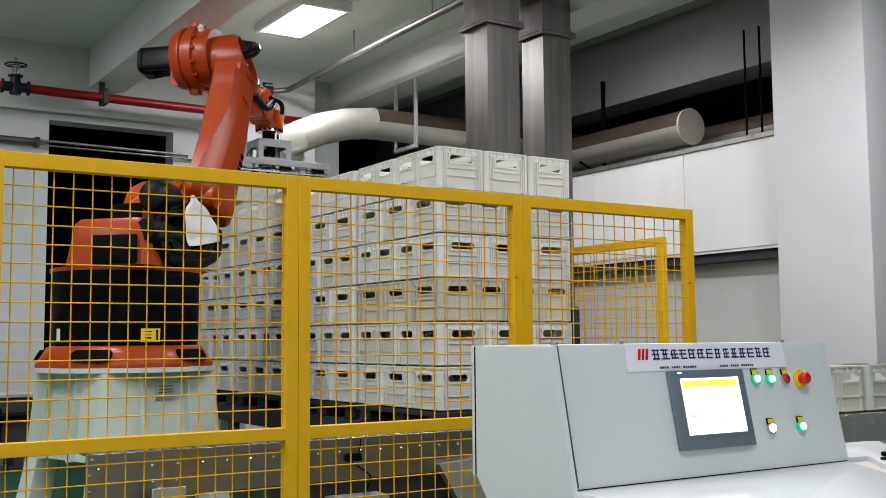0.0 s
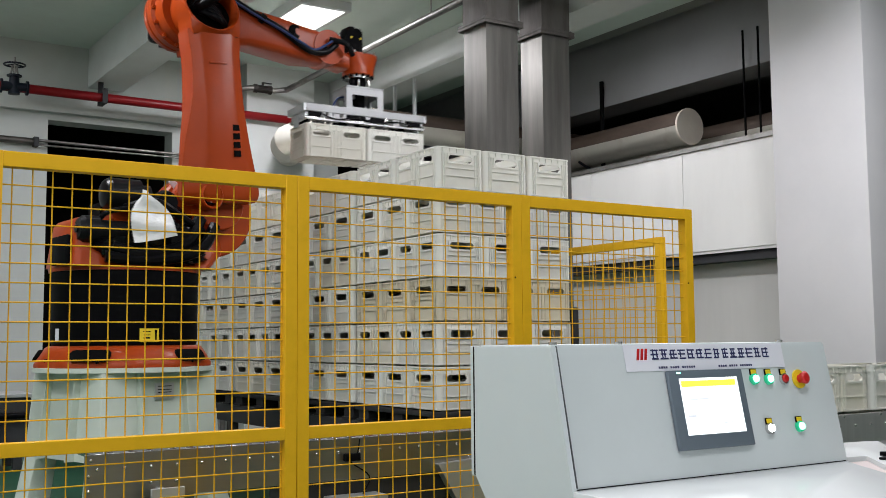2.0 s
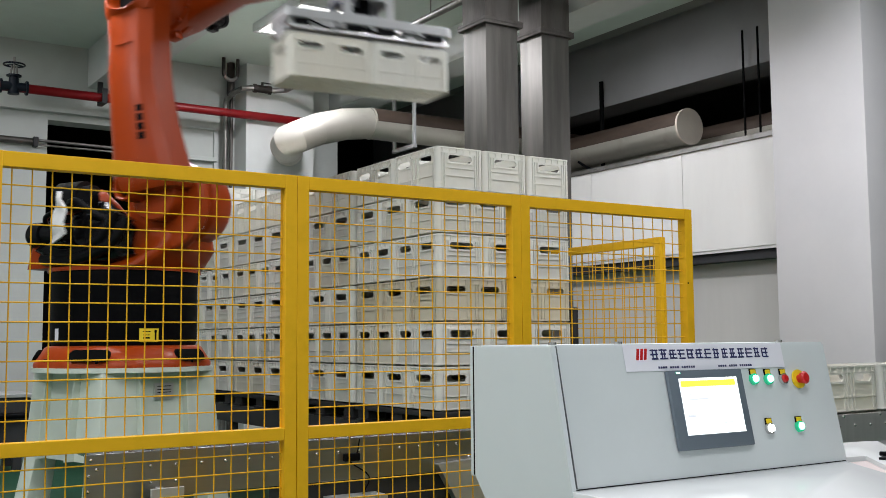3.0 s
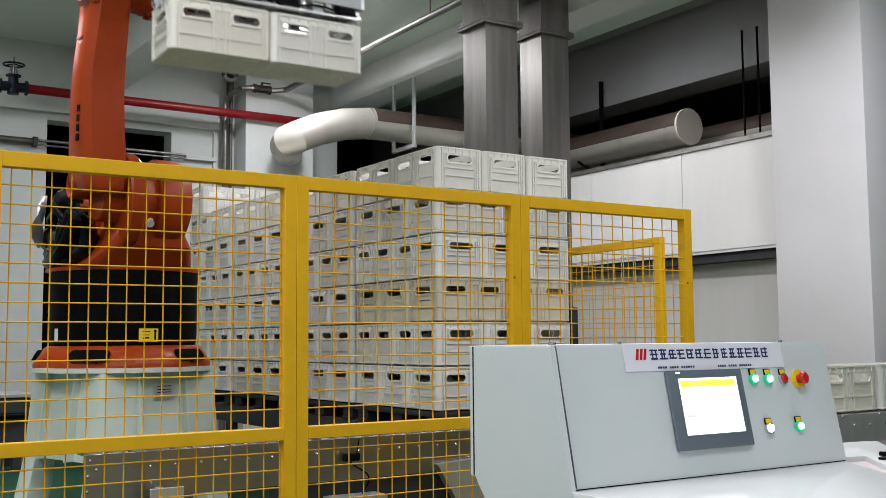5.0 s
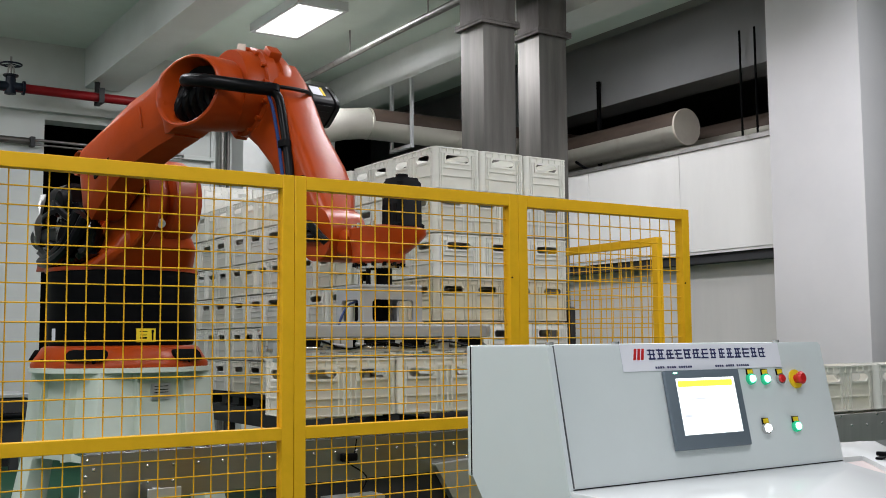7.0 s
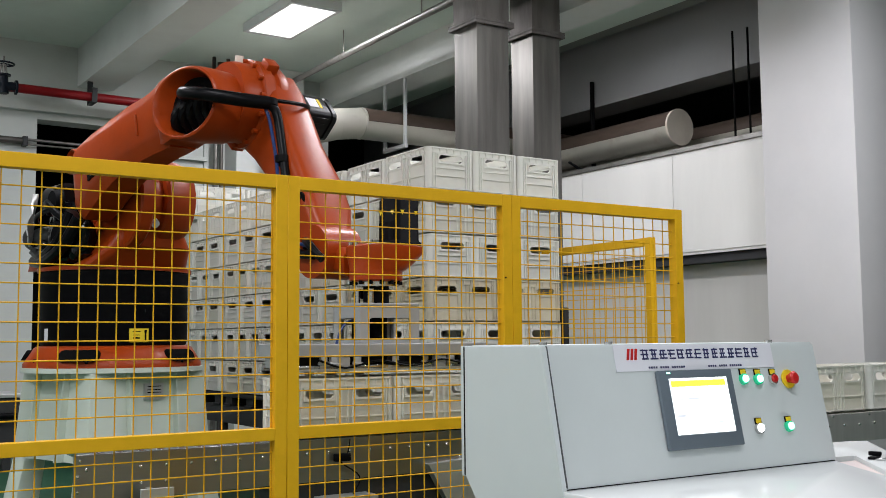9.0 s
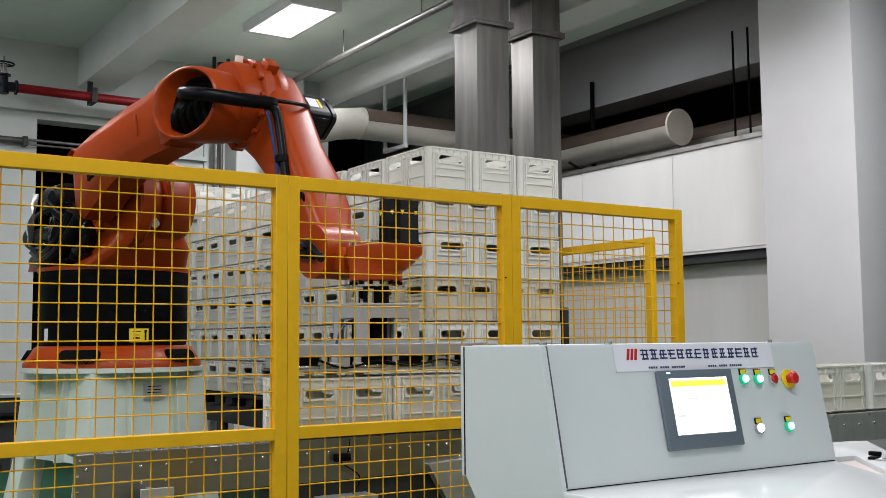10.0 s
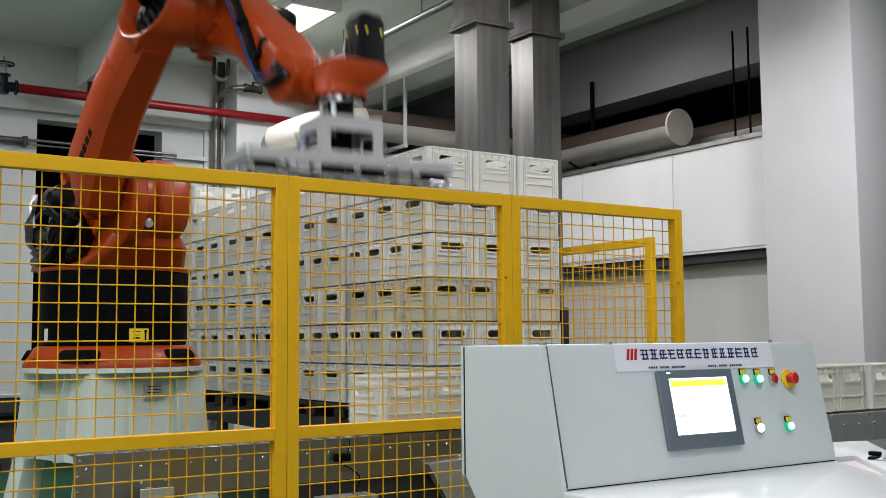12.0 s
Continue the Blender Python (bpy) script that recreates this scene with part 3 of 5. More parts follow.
        for a, b in ((0, 1), (1, 2), (2, 3), (3, 0)):
            for k in range(m):
                bm.faces.new((vs[a][k], vs[a][(k + 1) % m], vs[b][(k + 1) % m], vs[b][k]))
    bmesh.ops.recalc_face_normals(bm, faces=bm.faces[:])
    me = bpy.data.meshes.new("crate")
    bm.to_mesh(me)
    bm.free()
    me.materials.append(M_CRATE)
    me.materials.append(M_CRATE_WALL)
    me.polygons.foreach_set("use_smooth", [True] * len(me.polygons))
    me.set_sharp_from_angle(angle=radians(30))
    return me


CRATE = crate_mesh()


CRATE_OLD = CRATE.copy()
CRATE_OLD.materials[0] = CRATE_OLD.materials[1] = M_CRATE_OLD


def crate(m, label, group, old=False):
    ob = new("plastic_crate", CRATE_OLD if old else CRATE)
    ob.matrix_basis = m
    return tagged(ob, label, "crate", group)


SX, SZ = 3.905, 0.762          # the stacks' near edge and their base height
PITCH = 0.3075
PALLETS = [6.045, 7.29, 8.55, 9.83]
STACK_LABEL = "empty ivory plastic stacking crate in a tall pallet stack"
random.seed(4)


OLD_LABEL = "empty yellowed tan plastic stacking crate in a tall pallet stack"


def layer(y0, k, rows=None):
    """One layer of six crates; odd layers lie with the short sides towards the aisle."""
    z = SZ + k * PITCH
    spots = [(0.2 + 0.4 * i, 0.3 + 0.6 * j, 90) for i in range(3) for j in range(2)] if k % 2 else \
            [(0.3 + 0.6 * i, 0.2 + 0.4 * j, 0) for i in range(2) for j in range(3)]
    old = k == 2 and y0 == PALLETS[0]
    for a, b, turn in spots:
        if rows is not None and int(b / 0.4) not in rows:
            continue
        crate(pose(SX + a + random.uniform(-0.004, 0.004), y0 + b + random.uniform(-0.004, 0.004), z, 0, 0, turn + random.uniform(-0.4, 0.4)),
              OLD_LABEL if old else STACK_LABEL, "stacked crates", old)


for y0 in PALLETS:
    for k in range(6):
        layer(y0, k)
layer(PALLETS[3], 6, rows=(2,))


# black pallets on a dark roller conveyor along the stacks
def pallet(y0):
    p = thing("pallet", "black plastic pallet under a stack of crates", "pallet", "pallets", pose(SX, y0, SZ - 0.125))
    bm = bmesh.new()
    quad_box(bm, 0.0, 1.2, 0.0, 1.2, 0.085, 0.124, bevel=0.006)
    part("deck", bm, M_PALLET, p)
    for x in (0.02, 0.52, 1.02):
        for yy in (0.02, 0.52, 1.02):
            box_part("foot", (x, x + 0.16, yy, yy + 0.16, 0.02, 0.085), M_PALLET, p, 0.004)
    for yy in (0.02, 0.52, 1.02):
        box_part("runner", (0.0, 1.2, yy, yy + 0.16, 0.0, 0.02), M_PALLET, p, 0.003)
    return p


for y0 in PALLETS:
    pallet(y0)
conv = thing("pallet_conveyor", "dark grey chain conveyor under the pallets", "conveyor")
for x in (SX + 0.01, SX + 0.56, SX + 1.11):
    box_part("rail", (x, x + 0.08, 5.95, 11.1, SZ - 0.29, SZ - 0.126), M_GREYBAR, conv, 0.005)
for yy in (6.2, 7.4, 8.6, 9.8, 10.9):
    for x in (SX + 0.02, SX + 1.12):
        box_part("leg", (x, x + 0.06, yy, yy + 0.06, 0, SZ - 0.29), M_GREYBAR, conv)
    box_part("cross_bar", (SX + 0.08, SX + 1.12, yy, yy + 0.06, 0.22, 0.28), M_GREYBAR, conv)
box_part("end_bracket", (SX - 0.05, SX - 0.002, 6.0, 6.09, SZ - 0.19, SZ - 0.06), M_ALU, conv, 0.004, "small grey steel bracket")


stop = thing("stop_post", "black steel stop post beside the crate stack", "post")
box_part("upright", (5.125, 5.17, 6.05, 6.13, 0.012, 1.49), M_PALLET, stop, 0.006)
box_part("base_plate", (5.12, 5.30, 6.02, 6.16, 0.0, 0.0115), M_PALLET, stop, 0.002)


# ================= stainless crate conveyor =================
CY0, CY1, CZ = 4.83, 5.37, 0.757
line = thing("roller_conveyor", "stainless steel roller conveyor with bolted side plates", "conveyor")
for yy, nm, lead in ((CY0, "side_plate", 1.24), (CY1, "side_plate", 1.42)):
    for a, b, mt in ((lead, 2.2, M_STEEL), (2.203, 5.3, M_STEEL)):
        box_part(nm, (a, b, yy, yy + 0.012, CZ - 0.215, CZ - 0.004), mt, line, 0.002)
bmb = bmesh.new()
bmesh.ops.create_uvsphere(bmb, u_segments=10, v_segments=6, radius=0.0085)
BOLT = part("bolt", bmb, M_CHROME, line, "domed bolt head")
BOLT.matrix_basis = pose(1.294, CY0 - 0.002, CZ - 0.072)
spots = [(1.417 + 0.121 * i, CZ - 0.072) for i in range(32)] + [(1.541, CZ - 0.146), (1.658, CZ - 0.146), (1.266, CZ - 0.03), (1.258, CZ - 0.1), (1.258, CZ - 0.168), (3.315, CZ - 0.146), (3.43, CZ - 0.146)]
for x, z in spots:
    ob = new("bolt", BOLT.data)
    ob.parent = line
    ob.matrix_basis = pose(x, CY0 - 0.002, z)
bm = bmesh.new()
rod(bm, (0, CY0 + 0.0125, CZ - 0.03), (0, CY1 - 0.0005, CZ - 0.03), 0.028, seg=12)
ROLLER = part("roller", bm, M_CHROME, line)
ROLLER.matrix_basis = pose(1.36, 0, 0)
for i in range(1, 39):
    ob = new("roller", ROLLER.data)
    ob.parent = line
    ob.matrix_basis = pose(1.36 + 0.1 * i, 0, 0)
for x in (1.5, 3.4, 5.2):
    for yy in (CY0 + 0.012, CY1 - 0.052):
        box_part("leg", (x, x + 0.06, yy, yy + 0.05, 0, CZ - 0.2), M_STEEL, line)
box_part("guard_plate", (1.50, 1.655, CY0 - 0.13, CY0 - 0.118, CZ - 0.36, CZ - 0.16), M_ALU, line, 0.003, "bare metal guard plate")
box_part("guard_arm", (1.56, 1.59, CY0 - 0.1175, CY0 - 0.0005, CZ - 0.2, CZ - 0.17), M_ALU, line, 0.002)
box_part("drive_box", (2.3, 3.25, CY0 + 0.03, CY0 + 0.4, CZ - 0.55, CZ - 0.217), M_GREYBAR, line, 0.01, "dark drive housing")
box_part("tray", (2.42, 2.72, CY0 - 0.14, CY0 - 0.004, CZ - 0.315, CZ - 0.285), M_ALU, line, 0.003, "bare metal tray")
bm = bmesh.new()
loft(bm, [[(x, CY0 - 0.05 * k - 0.004, z) for x, z in ((3.08, CZ - 0.17), (3.42, CZ - 0.15), (3.42, CZ - 0.40), (3.22, CZ - 0.40))] for k in (0, 1)])
part("gusset", bm, M_ALU, line, "angled steel gusset")
bm = bmesh.new()
tube(bm, [(2.62, CY0 - 0.02, CZ - 0.01), (2.60, CY0 - 0.03, CZ - 0.08), (2.56, CY0 - 0.03, CZ - 0.12), (2.66, CY0 - 0.05, CZ - 0.2), (2.62, CY0 - 0.05, CZ - 0.29)], 0.004, 6, 5)
quad_box(bm, 2.53, 2.62, CY0 - 0.035, CY0 - 0.004, CZ - 0.12, CZ - 0.08, bevel=0.006)
part("sensor", bm, M_BLACK, line, "black sensor with a cable")

# outfeed beside the first conveyor, under the leaving crates
OY0, OY1, OZ = 4.27, 4.80, 0.758
outfeed = thing("outfeed_conveyor", "brushed steel outfeed conveyor with bolted deep side plates", "conveyor")
for yy in (OY0, OY1):
    box_part("side_plate", (4.5, 9.0, yy, yy + 0.012, OZ - 0.19, OZ - 0.004), M_PLATE, outfeed, 0.002)
for x, z in [(4.673 + 0.161 * i, OZ - 0.076 - 0.003 * (i % 2)) for i in range(24)] + [(4.7 + 0.383 * i, OZ - 0.016) for i in range(10)]:
    ob = new("bolt", BOLT.data)
    ob.parent = outfeed
    ob.matrix_basis = pose(x, OY0 - 0.002, z)
bm = bmesh.new()
rod(bm, (0, OY0 + 0.0125, OZ - 0.03), (0, OY1 - 0.0005, OZ - 0.03), 0.028, seg=12)
ROLLER_OUT = part("roller", bm, M_CHROME, outfeed)
ROLLER_OUT.matrix_basis = pose(4.56, 0, 0)
for i in range(1, 44):
    ob = new("roller", ROLLER_OUT.data)
    ob.parent = outfeed
    ob.matrix_basis = pose(4.56 + 0.1 * i, 0, 0)
for x in (4.6, 6.7, 8.8):
    for yy in (OY0 + 0.0125, OY1 - 0.052):
        box_part("leg", (x, x + 0.06, yy, yy + 0.05, 0, OZ - 0.065), M_STEEL, outfeed)

# crates at rest or running on the conveyor
CAR_LABEL = "empty ivory plastic crate set on the conveyor by the gripper"
carried = [crate(pose(4.2, 9.99, 2.6), CAR_LABEL, "carried crates"), crate(pose(4.8, 9.99, 2.6), CAR_LABEL, "carried crates")]
RUN_LABEL = "empty ivory plastic crate on the roller conveyor"
RUN_Y = 4.505
running = [crate(pose(5.98 + 0.625 * i, RUN_Y, OZ), RUN_LABEL, "crates on the conveyor") for i in range(4)]

# ================= yellow guard fence =================
FY, FT = 4.2, 1.98
FP = [0.69, 1.965, 3.2, 4.42]


def fence_panel(w, label, lead=0.126):
    """A welded panel: tube frame, middle rail and two fields of wire mesh, from x = 0 to w."""
    f = thing("fence_panel", label, "fence panel", "guard fence")
    s = 0.056
    for x in (0.001, w - s - 0.001):
        box_part("post", (x, x + s, -s / 2, s / 2, 0.0, FT), M_YELLOW, f, 0.0025)
    box_part("top_rail", (s + 0.001, w - s - 0.001, -s / 2, s / 2, FT - 0.06, FT - 0.001), M_YELLOW, f, 0.0025)
    box_part("middle_rail", (s + 0.001, w - s - 0.001, -s / 2, s / 2, 0.828, 0.881), M_YELLOW, f, 0.0025)
    box_part("bottom_rail", (s + 0.001, w - s - 0.001, -s / 2, s / 2, 0.12, 0.175), M_YELLOW, f, 0.0025)
    for nm, z0, z1 in (("upper_mesh", 0.875, FT - 0.05), ("lower_mesh", 0.17, 0.835)):
        bm = bmesh.new()
        r = 0.0029
        x = lead
        while x < w - s:
            rod(bm, (x, 0.006, z0), (x, 0.006, z1), r, seg=6, caps=False)
            x += 0.0745
        z = z0 + 0.085
        while z < z1:
            rod(bm, (s - 0.01, -0.0005, z), (w - s + 0.01, -0.0005, z), r, seg=6, caps=False)
            z += 0.0745
        part(nm, bm, M_YELLOW, f, "welded yellow wire mesh")
    for z in (1.56, 0.5) if lead == 0.126 else ():
        bm = bmesh.new()
        rod(bm, (w - s * 0.8, -s / 2 - 0.003, z), (w - s * 0.8, -s / 2 + 0.002, z), 0.0045, seg=10)
        part("bolt", bm, M_GAP, f)
    return f


FL = "yellow enamelled steel guard fence panel with square wire mesh"
for a, b in zip(FP, FP[1:]):
    fence_panel(b - a, FL, 0.0965 if a == FP[0] else 0.126).matrix_basis = pose(a, FY, 0)
fence_panel(1.23, FL).matrix_basis = pose(FP[0] - 1.231, FY, 0)
fence_panel(2.6, "yellow guard fence panel behind the crate stacks").matrix_basis = pose(5.435, 5.42, 0, 0, 0, 90)


# ================= operator console =================
def tilt_panel(z):
    """y of the console's face at a height."""
    return 2.22 + (z - 0.848) * (0.08 / 0.386)


con = thing("control_console", "light grey powder-coated operator console with touch screen and push-buttons", "control console")
X0, X1, ZT, ZD = 1.862, 3.062, 1.234, 0.846
bm = bmesh.new()
prof = [(2.30, ZT), (2.222, ZD), (2.222, 0.30), (2.45, 0.30), (2.45, 0.58), (2.66, 0.84), (2.66, ZT)]
for a, b in ((X0 + 0.005, X1 - 0.005),):
    vs0 = [bm.verts.new((a, p, q)) for p, q in prof]
    vs1 = [bm.verts.new((b, p, q)) for p, q in prof]
    n = len(prof)
    for i in range(n):
        bm.faces.new((vs0[i], vs0[(i + 1) % n], vs1[(i + 1) % n], vs1[i]))
    bm.faces.new(vs0[::-1])
    bm.faces.new(vs1)
bmesh.ops.recalc_face_normals(bm, faces=bm.faces[:])
bmesh.ops.bevel(bm, geom=bm.edges[:], offset=0.006, segments=2, affect="EDGES")
part("cabinet_body", bm, M_CONSOLE, con, crease=20)
# side skin with its dark joints
bm = bmesh.new()
sk = [(2.287, ZT - 0.004), (2.205, ZD - 0.004), (2.12, 0.60), (2.12, 0.02), (2.45, 0.02), (2.45, 0.58), (2.66, 0.84), (2.66, ZT - 0.004)]
loft(bm, [[(X0 - 0.012, p, q) for p, q in sk], [(X0 + 0.003, p, q) for p, q in sk]])
part("side_panel", bm, M_CONSOLE, con)
bm = bmesh.new()
# black strip stands in for the shadow gap at the back cover
quad_box(bm, X0 - 0.0122, X0 + 0.02, 2.661, 2.6672, 0.84, ZT - 0.004)
part("joint", bm, M_GAP, con, "dark strip along a joint")
box_part("back_cover", (X0 - 0.008, X1 - 0.01, 2.668, 2.69, 0.835, ZT - 0.002), M_CONSOLE, con, 0.004)
bm = bmesh.new()
loft(bm, [[(x, p - d, q) for p, q, d in ((2.302, ZT - 0.003, 0), (2.222, ZD, 0), (2.222, ZD, 0.006), (2.302, ZT - 0.003, 0.006))] for x in (X0 + 0.0155, X0 + 0.0175)])
part("joint", bm, M_JOINT, con, "dark strip along a joint")
# desk
bm = bmesh.new()
slab(bm, [(X0 - 0.01, 2.218), (X0 - 0.01, 1.55), (2.62, 1.55), (2.69, 1.66), (2.833, 1.893), (2.986, 2.132), (3.045, 2.218)], ZD - 0.05, ZD - 0.006, 0.004)
part("desk_top", bm, M_DESK, con, "glossy white desk top")
bm = bmesh.new()
# black strip stands in for the shaded gap between face and desk
quad_box(bm, X0 + 0.01, X1 - 0.02, 2.2183, 2.2212, ZD - 0.0058, ZD - 0.0035)
part("joint", bm, M_GAP, con, "dark strip along a joint")
box_part("desk_front", (X0, 2.60, 1.6, 1.62, 0.1, ZD - 0.055), M_CONSOLE, con, 0.004)
box_part("plinth", (X0 + 0.02, X1 - 0.02, 1.7, 2.44, 0.0, 0.29), M_CONSOLE, con, 0.006)
# top screws
for x in (X0 + 0.03, X0 + 0.28, X1 - 0.2):
    bm = bmesh.new()
    rod(bm, (x, 2.33, ZT - 0.002), (x, 2.33, ZT + 0.008), 0.012, seg=12)
    part("screw", bm, M_CHROME, con)

TILT = math.degrees(math.atan(0.08 / 0.386))


def on_face(x, z, d=0.0):
    """A pose on the tilted face: local x to the right, y up the face, z out of it."""
    return Matrix.Translation((x, tilt_panel(z) - d, z)) @ pose(0, 0, 0, 90 - TILT, 0, 0)


def face_box(bm, x, z, w, h, d, out=0.0, bevel=0.0, dx=0.0, dy=0.0):
    quad_box(bm, -w / 2 + dx, w / 2 + dx, -h / 2 + dy, h / 2 + dy, out, out + d, bevel=bevel, m=on_face(x, z))


# touch screen
SXC, SZC = 2.440, 1.034
bm = bmesh.new()
face_box(bm, SXC, SZC, 0.322, 0.238, 0.016, 0.001, 0.003)
scr = part("touch_screen", bm, M_BEZEL, con, "dark slate bezel")
bm = bmesh.new()
face_box(bm, SXC, SZC, 0.252, 0.170, 0.003, 0.0155, dx=0.004, dy=0.009)
part("display", bm, M_SCREEN, scr, "lit white display")
bm = bmesh.new()
face_box(bm, SXC, SZC, 0.235, 0.018, 0.002, 0.0186, dy=0.077)
part("title_bar", bm, M_SCRBAR, scr, "lit yellow title bar")
for w, h, dx, dy in ((0.085, 0.004, -0.05, 0.03), (0.035, 0.008, -0.095, -0.02), (0.05, 0.004, 0.06, -0.045), (0.08, 0.003, -0.05, 0.045)):
    bm = bmesh.new()
    face_box(bm, SXC, SZC, w, h, 0.002, 0.0186, dx=dx, dy=dy)
    part("text_bar", bm, M_SCRTXT, scr)
bm = bmesh.new()
face_box(bm, SXC, SZC, 0.016, 0.004, 0.002, 0.0165, dx=-0.12, dy=0.111)
part("indicator", bm, M_GLOWG, scr)

# name banner: bars in place of the lettering
bm = bmesh.new()
zb = 1.192
for x0, x1, z0, z1 in ((2.128, 2.83, 1.153, 1.2345),):
    face_box(bm, (x0 + x1) / 2, zb, x1 - x0, 0.079, 0.0012, 0.0008)
ban = part("banner", bm, M_PAPER, con, "white film banner with a red mark and navy bars")
bm = bmesh.new()
for i in range(3):
    m = on_face(2.182 + i * 0.0155, zb + 0.011)
    loft(bm, [[m @ Vector((a, b, c)) for a, b in ((-0.008, -0.017), (0.002, -0.017), (0.011, 0.017), (0.001, 0.017))] for c in (0.0021, 0.0032)])
part("red_slash", bm, M_REDPL, ban)
random.seed(9)
for i in range(14):
    cx = 2.252 + i * 0.0378
    for k in range(3):
        bm = bmesh.new()
        face_box(bm, cx, zb + 0.011, random.uniform(0.022, 0.033), 0.0046, 0.001, 0.0021, dx=random.uniform(-0.002, 0.002), dy=-0.0135 + 0.0125 * k + random.uniform(-0.001, 0.001))
        part("navy_bar", bm, M_NAVY, ban)
    for k in range(random.choice((1, 2, 2))):
        bm = bmesh.new()
        face_box(bm, cx, zb + 0.011, 0.0045, random.uniform(0.020, 0.033), 0.001, 0.0022, dx=-0.009 + 0.014 * k + random.uniform(-0.003, 0.003))
        part("navy_bar", bm, M_NAVY, ban)
for x0, n in ((2.262, 16), (2.52, 16)):
    for i in range(n):
        if i not in (4, 9):
            bm = bmesh.new()
            face_box(bm, x0 + i * 0.0098, zb - 0.029, 0.0062, 0.0062, 0.001, 0.0021)
            part("small_bar", bm, M_NAVY, ban)


# push-buttons
def button(kind, x, z):
    if kind == "stop":
        bm = bmesh.new()
        m = on_face(x, z)
        rod(bm, m @ Vector((0, 0, 0.001)), m @ Vector((0, 0, 0.006)), 0.031, seg=28)
        b = part("emergency_stop", bm, M_LAMPY, con, "yellow collar with a red mushroom button")
        bm = bmesh.new()
        rod(bm, m @ Vector((0, 0, 0.006)), m @ Vector((0, 0, 0.02)), 0.014, seg=16)
        rod(bm, m @ Vector((0, 0, 0.018)), m @ Vector((0, 0, 0.030)), 0.018, 0.021, seg=24)
        rod(bm, m @ Vector((0, 0, 0.030)), m @ Vector((0, 0, 0.036)), 0.021, 0.014, seg=24)
        part("mushroom", bm, M_REDPL, b, "red mushroom head")
        return
    m = on_face(x, z)
    bm = bmesh.new()
    rod(bm, m @ Vector((0, 0, 0.001)), m @ Vector((0, 0, 0.012)), 0.0185, 0.017, seg=24)
    b = part("push_button", bm, M_COLLARG if kind == "green" else M_CHROME, con, "push-button with a lit green collar" if kind == "green" else "metal-ringed push-button")
    bm = bmesh.new()
    face_box(bm, x, z, 0.03, 0.034, 0.004, 0.001, 0.001, dx=0.002, dy=0.016)
    part("name_plate", bm, M_BLACK, b, "black name plate")
    bm = bmesh.new()
    face_box(bm, x, z, 0.024, 0.014, 0.001, 0.0051, dx=0.002, dy=0.0235)
    part("plate_insert", bm, M_LAMPY, b, "yellow insert")
    bm = bmesh.new()
    rod(bm, m @ Vector((0, 0, 0.012)), m @ Vector((0, 0, 0.018)), 0.0125 if kind == "green" else 0.014, 0.011, seg=20)
    part("lens", bm, {"green": M_GLOWG, "white": M_GLOWW, "red": M_REDPL}[kind], b, kind + " button lens")


for kind, x, z in (("green", 2.665, 1.118), ("green", 2.734, 1.116), ("red", 2.807, 1.115), ("stop", 2.884, 1.113), ("white", 2.694, 0.963), ("green", 2.839, 0.962)):
    button(kind, x, z)

# white angled wing beside the console
tab = thing("side_table", "white enamelled angled side desk with a recessed pinkish strip", "table")
bm = bmesh.new()
slab(bm, [(3.068, 2.60), (3.58, 2.53), (3.631, 2.50), (2.712, 1.588), (2.60, 1.63), (3.154, 2.222), (3.068, 2.233)], 0.80, 0.85, 0.004)
part("table_top", bm, M_DESK, tab)
bm = bmesh.new()
slab(bm, [(3.06, 2.2165), (2.50, 1.56), (2.64, 1.56), (3.20, 2.15), (3.165, 2.2165)], 0.806, 0.834)
part("recessed_plate", bm, M_PINK, tab, "pinkish translucent recessed strip")
for x, y in ((3.45, 2.42), (3.12, 2.5), (2.86, 1.80)):
    box_part("leg", (x - 0.025, x + 0.025, y - 0.025, y + 0.025, 0, 0.795), M_CONSOLE, tab)
bm = bmesh.new()
for dx, dy in ((0.0, 0.0), (0.055, -0.03)):
    m = pose(3.125 + dx, 2.125 + dy, 0.851, 0, 0, 20)
    quad_box(bm, -0.05, 0.03, -0.012, 0.012, 0.0, 0.008, bevel=0.003, m=m)
    quad_box(bm, -0.008, 0.008, -0.02, 0.02, 0.008, 0.022, bevel=0.003, m=m)
lat = part("latch", bm, M_BLACK, tab, "black toggle latch")
bm = bmesh.new()
tube(bm, [(3.09, 2.095, 0.853), (3.07, 2.07, 0.855), (3.10, 2.06, 0.855), (3.135, 2.085, 0.853)], 0.004, 8, 5)
part("wire_bail", bm, M_CHROME, lat, "bright wire bail")

# machinery by the back wall
mach = thing("machine", "dark grey machine standing by the back wall", "machine", at=pose(1.75, 11.0, 0))
box_part("body", (-0.6, 0.55, 0.0, 0.7, 0.25, 0.72), M_GREYBAR, mach, 0.02)
box_part("lid", (-0.6, 0.57, -0.02, 0.72, 0.722, 0.76), M_ALU, mach, 0.006)
for x in (-0.5, 0.4):
    for yy in (0.05, 0.55):
        box_part("leg", (x, x + 0.08, yy, yy + 0.08, 0, 0.25), M_GREYBAR, mach)
bm = bmesh.new()
rod(bm, (0.2, -0.05, 0.62), (0.2, -0.05, 0.2), 0.05)
rod(bm, (-0.2, -0.06, 0.55), (0.5, -0.06, 0.55), 0.03)
part("hose", bm, M_RUBBER, mach)


# ================= palletising robot =================
RX, RY = 2.392, 8.2
A2R, A2Z = 0.544, 2.490            # shoulder: reach from the turning axis, height
L2, L3 = 1.438, 1.344              # link arm and forearm
D5, H5 = 0.397, 0.291              # wrist axis to flange
GRIP_H = 0.41                    # flange to crate rim

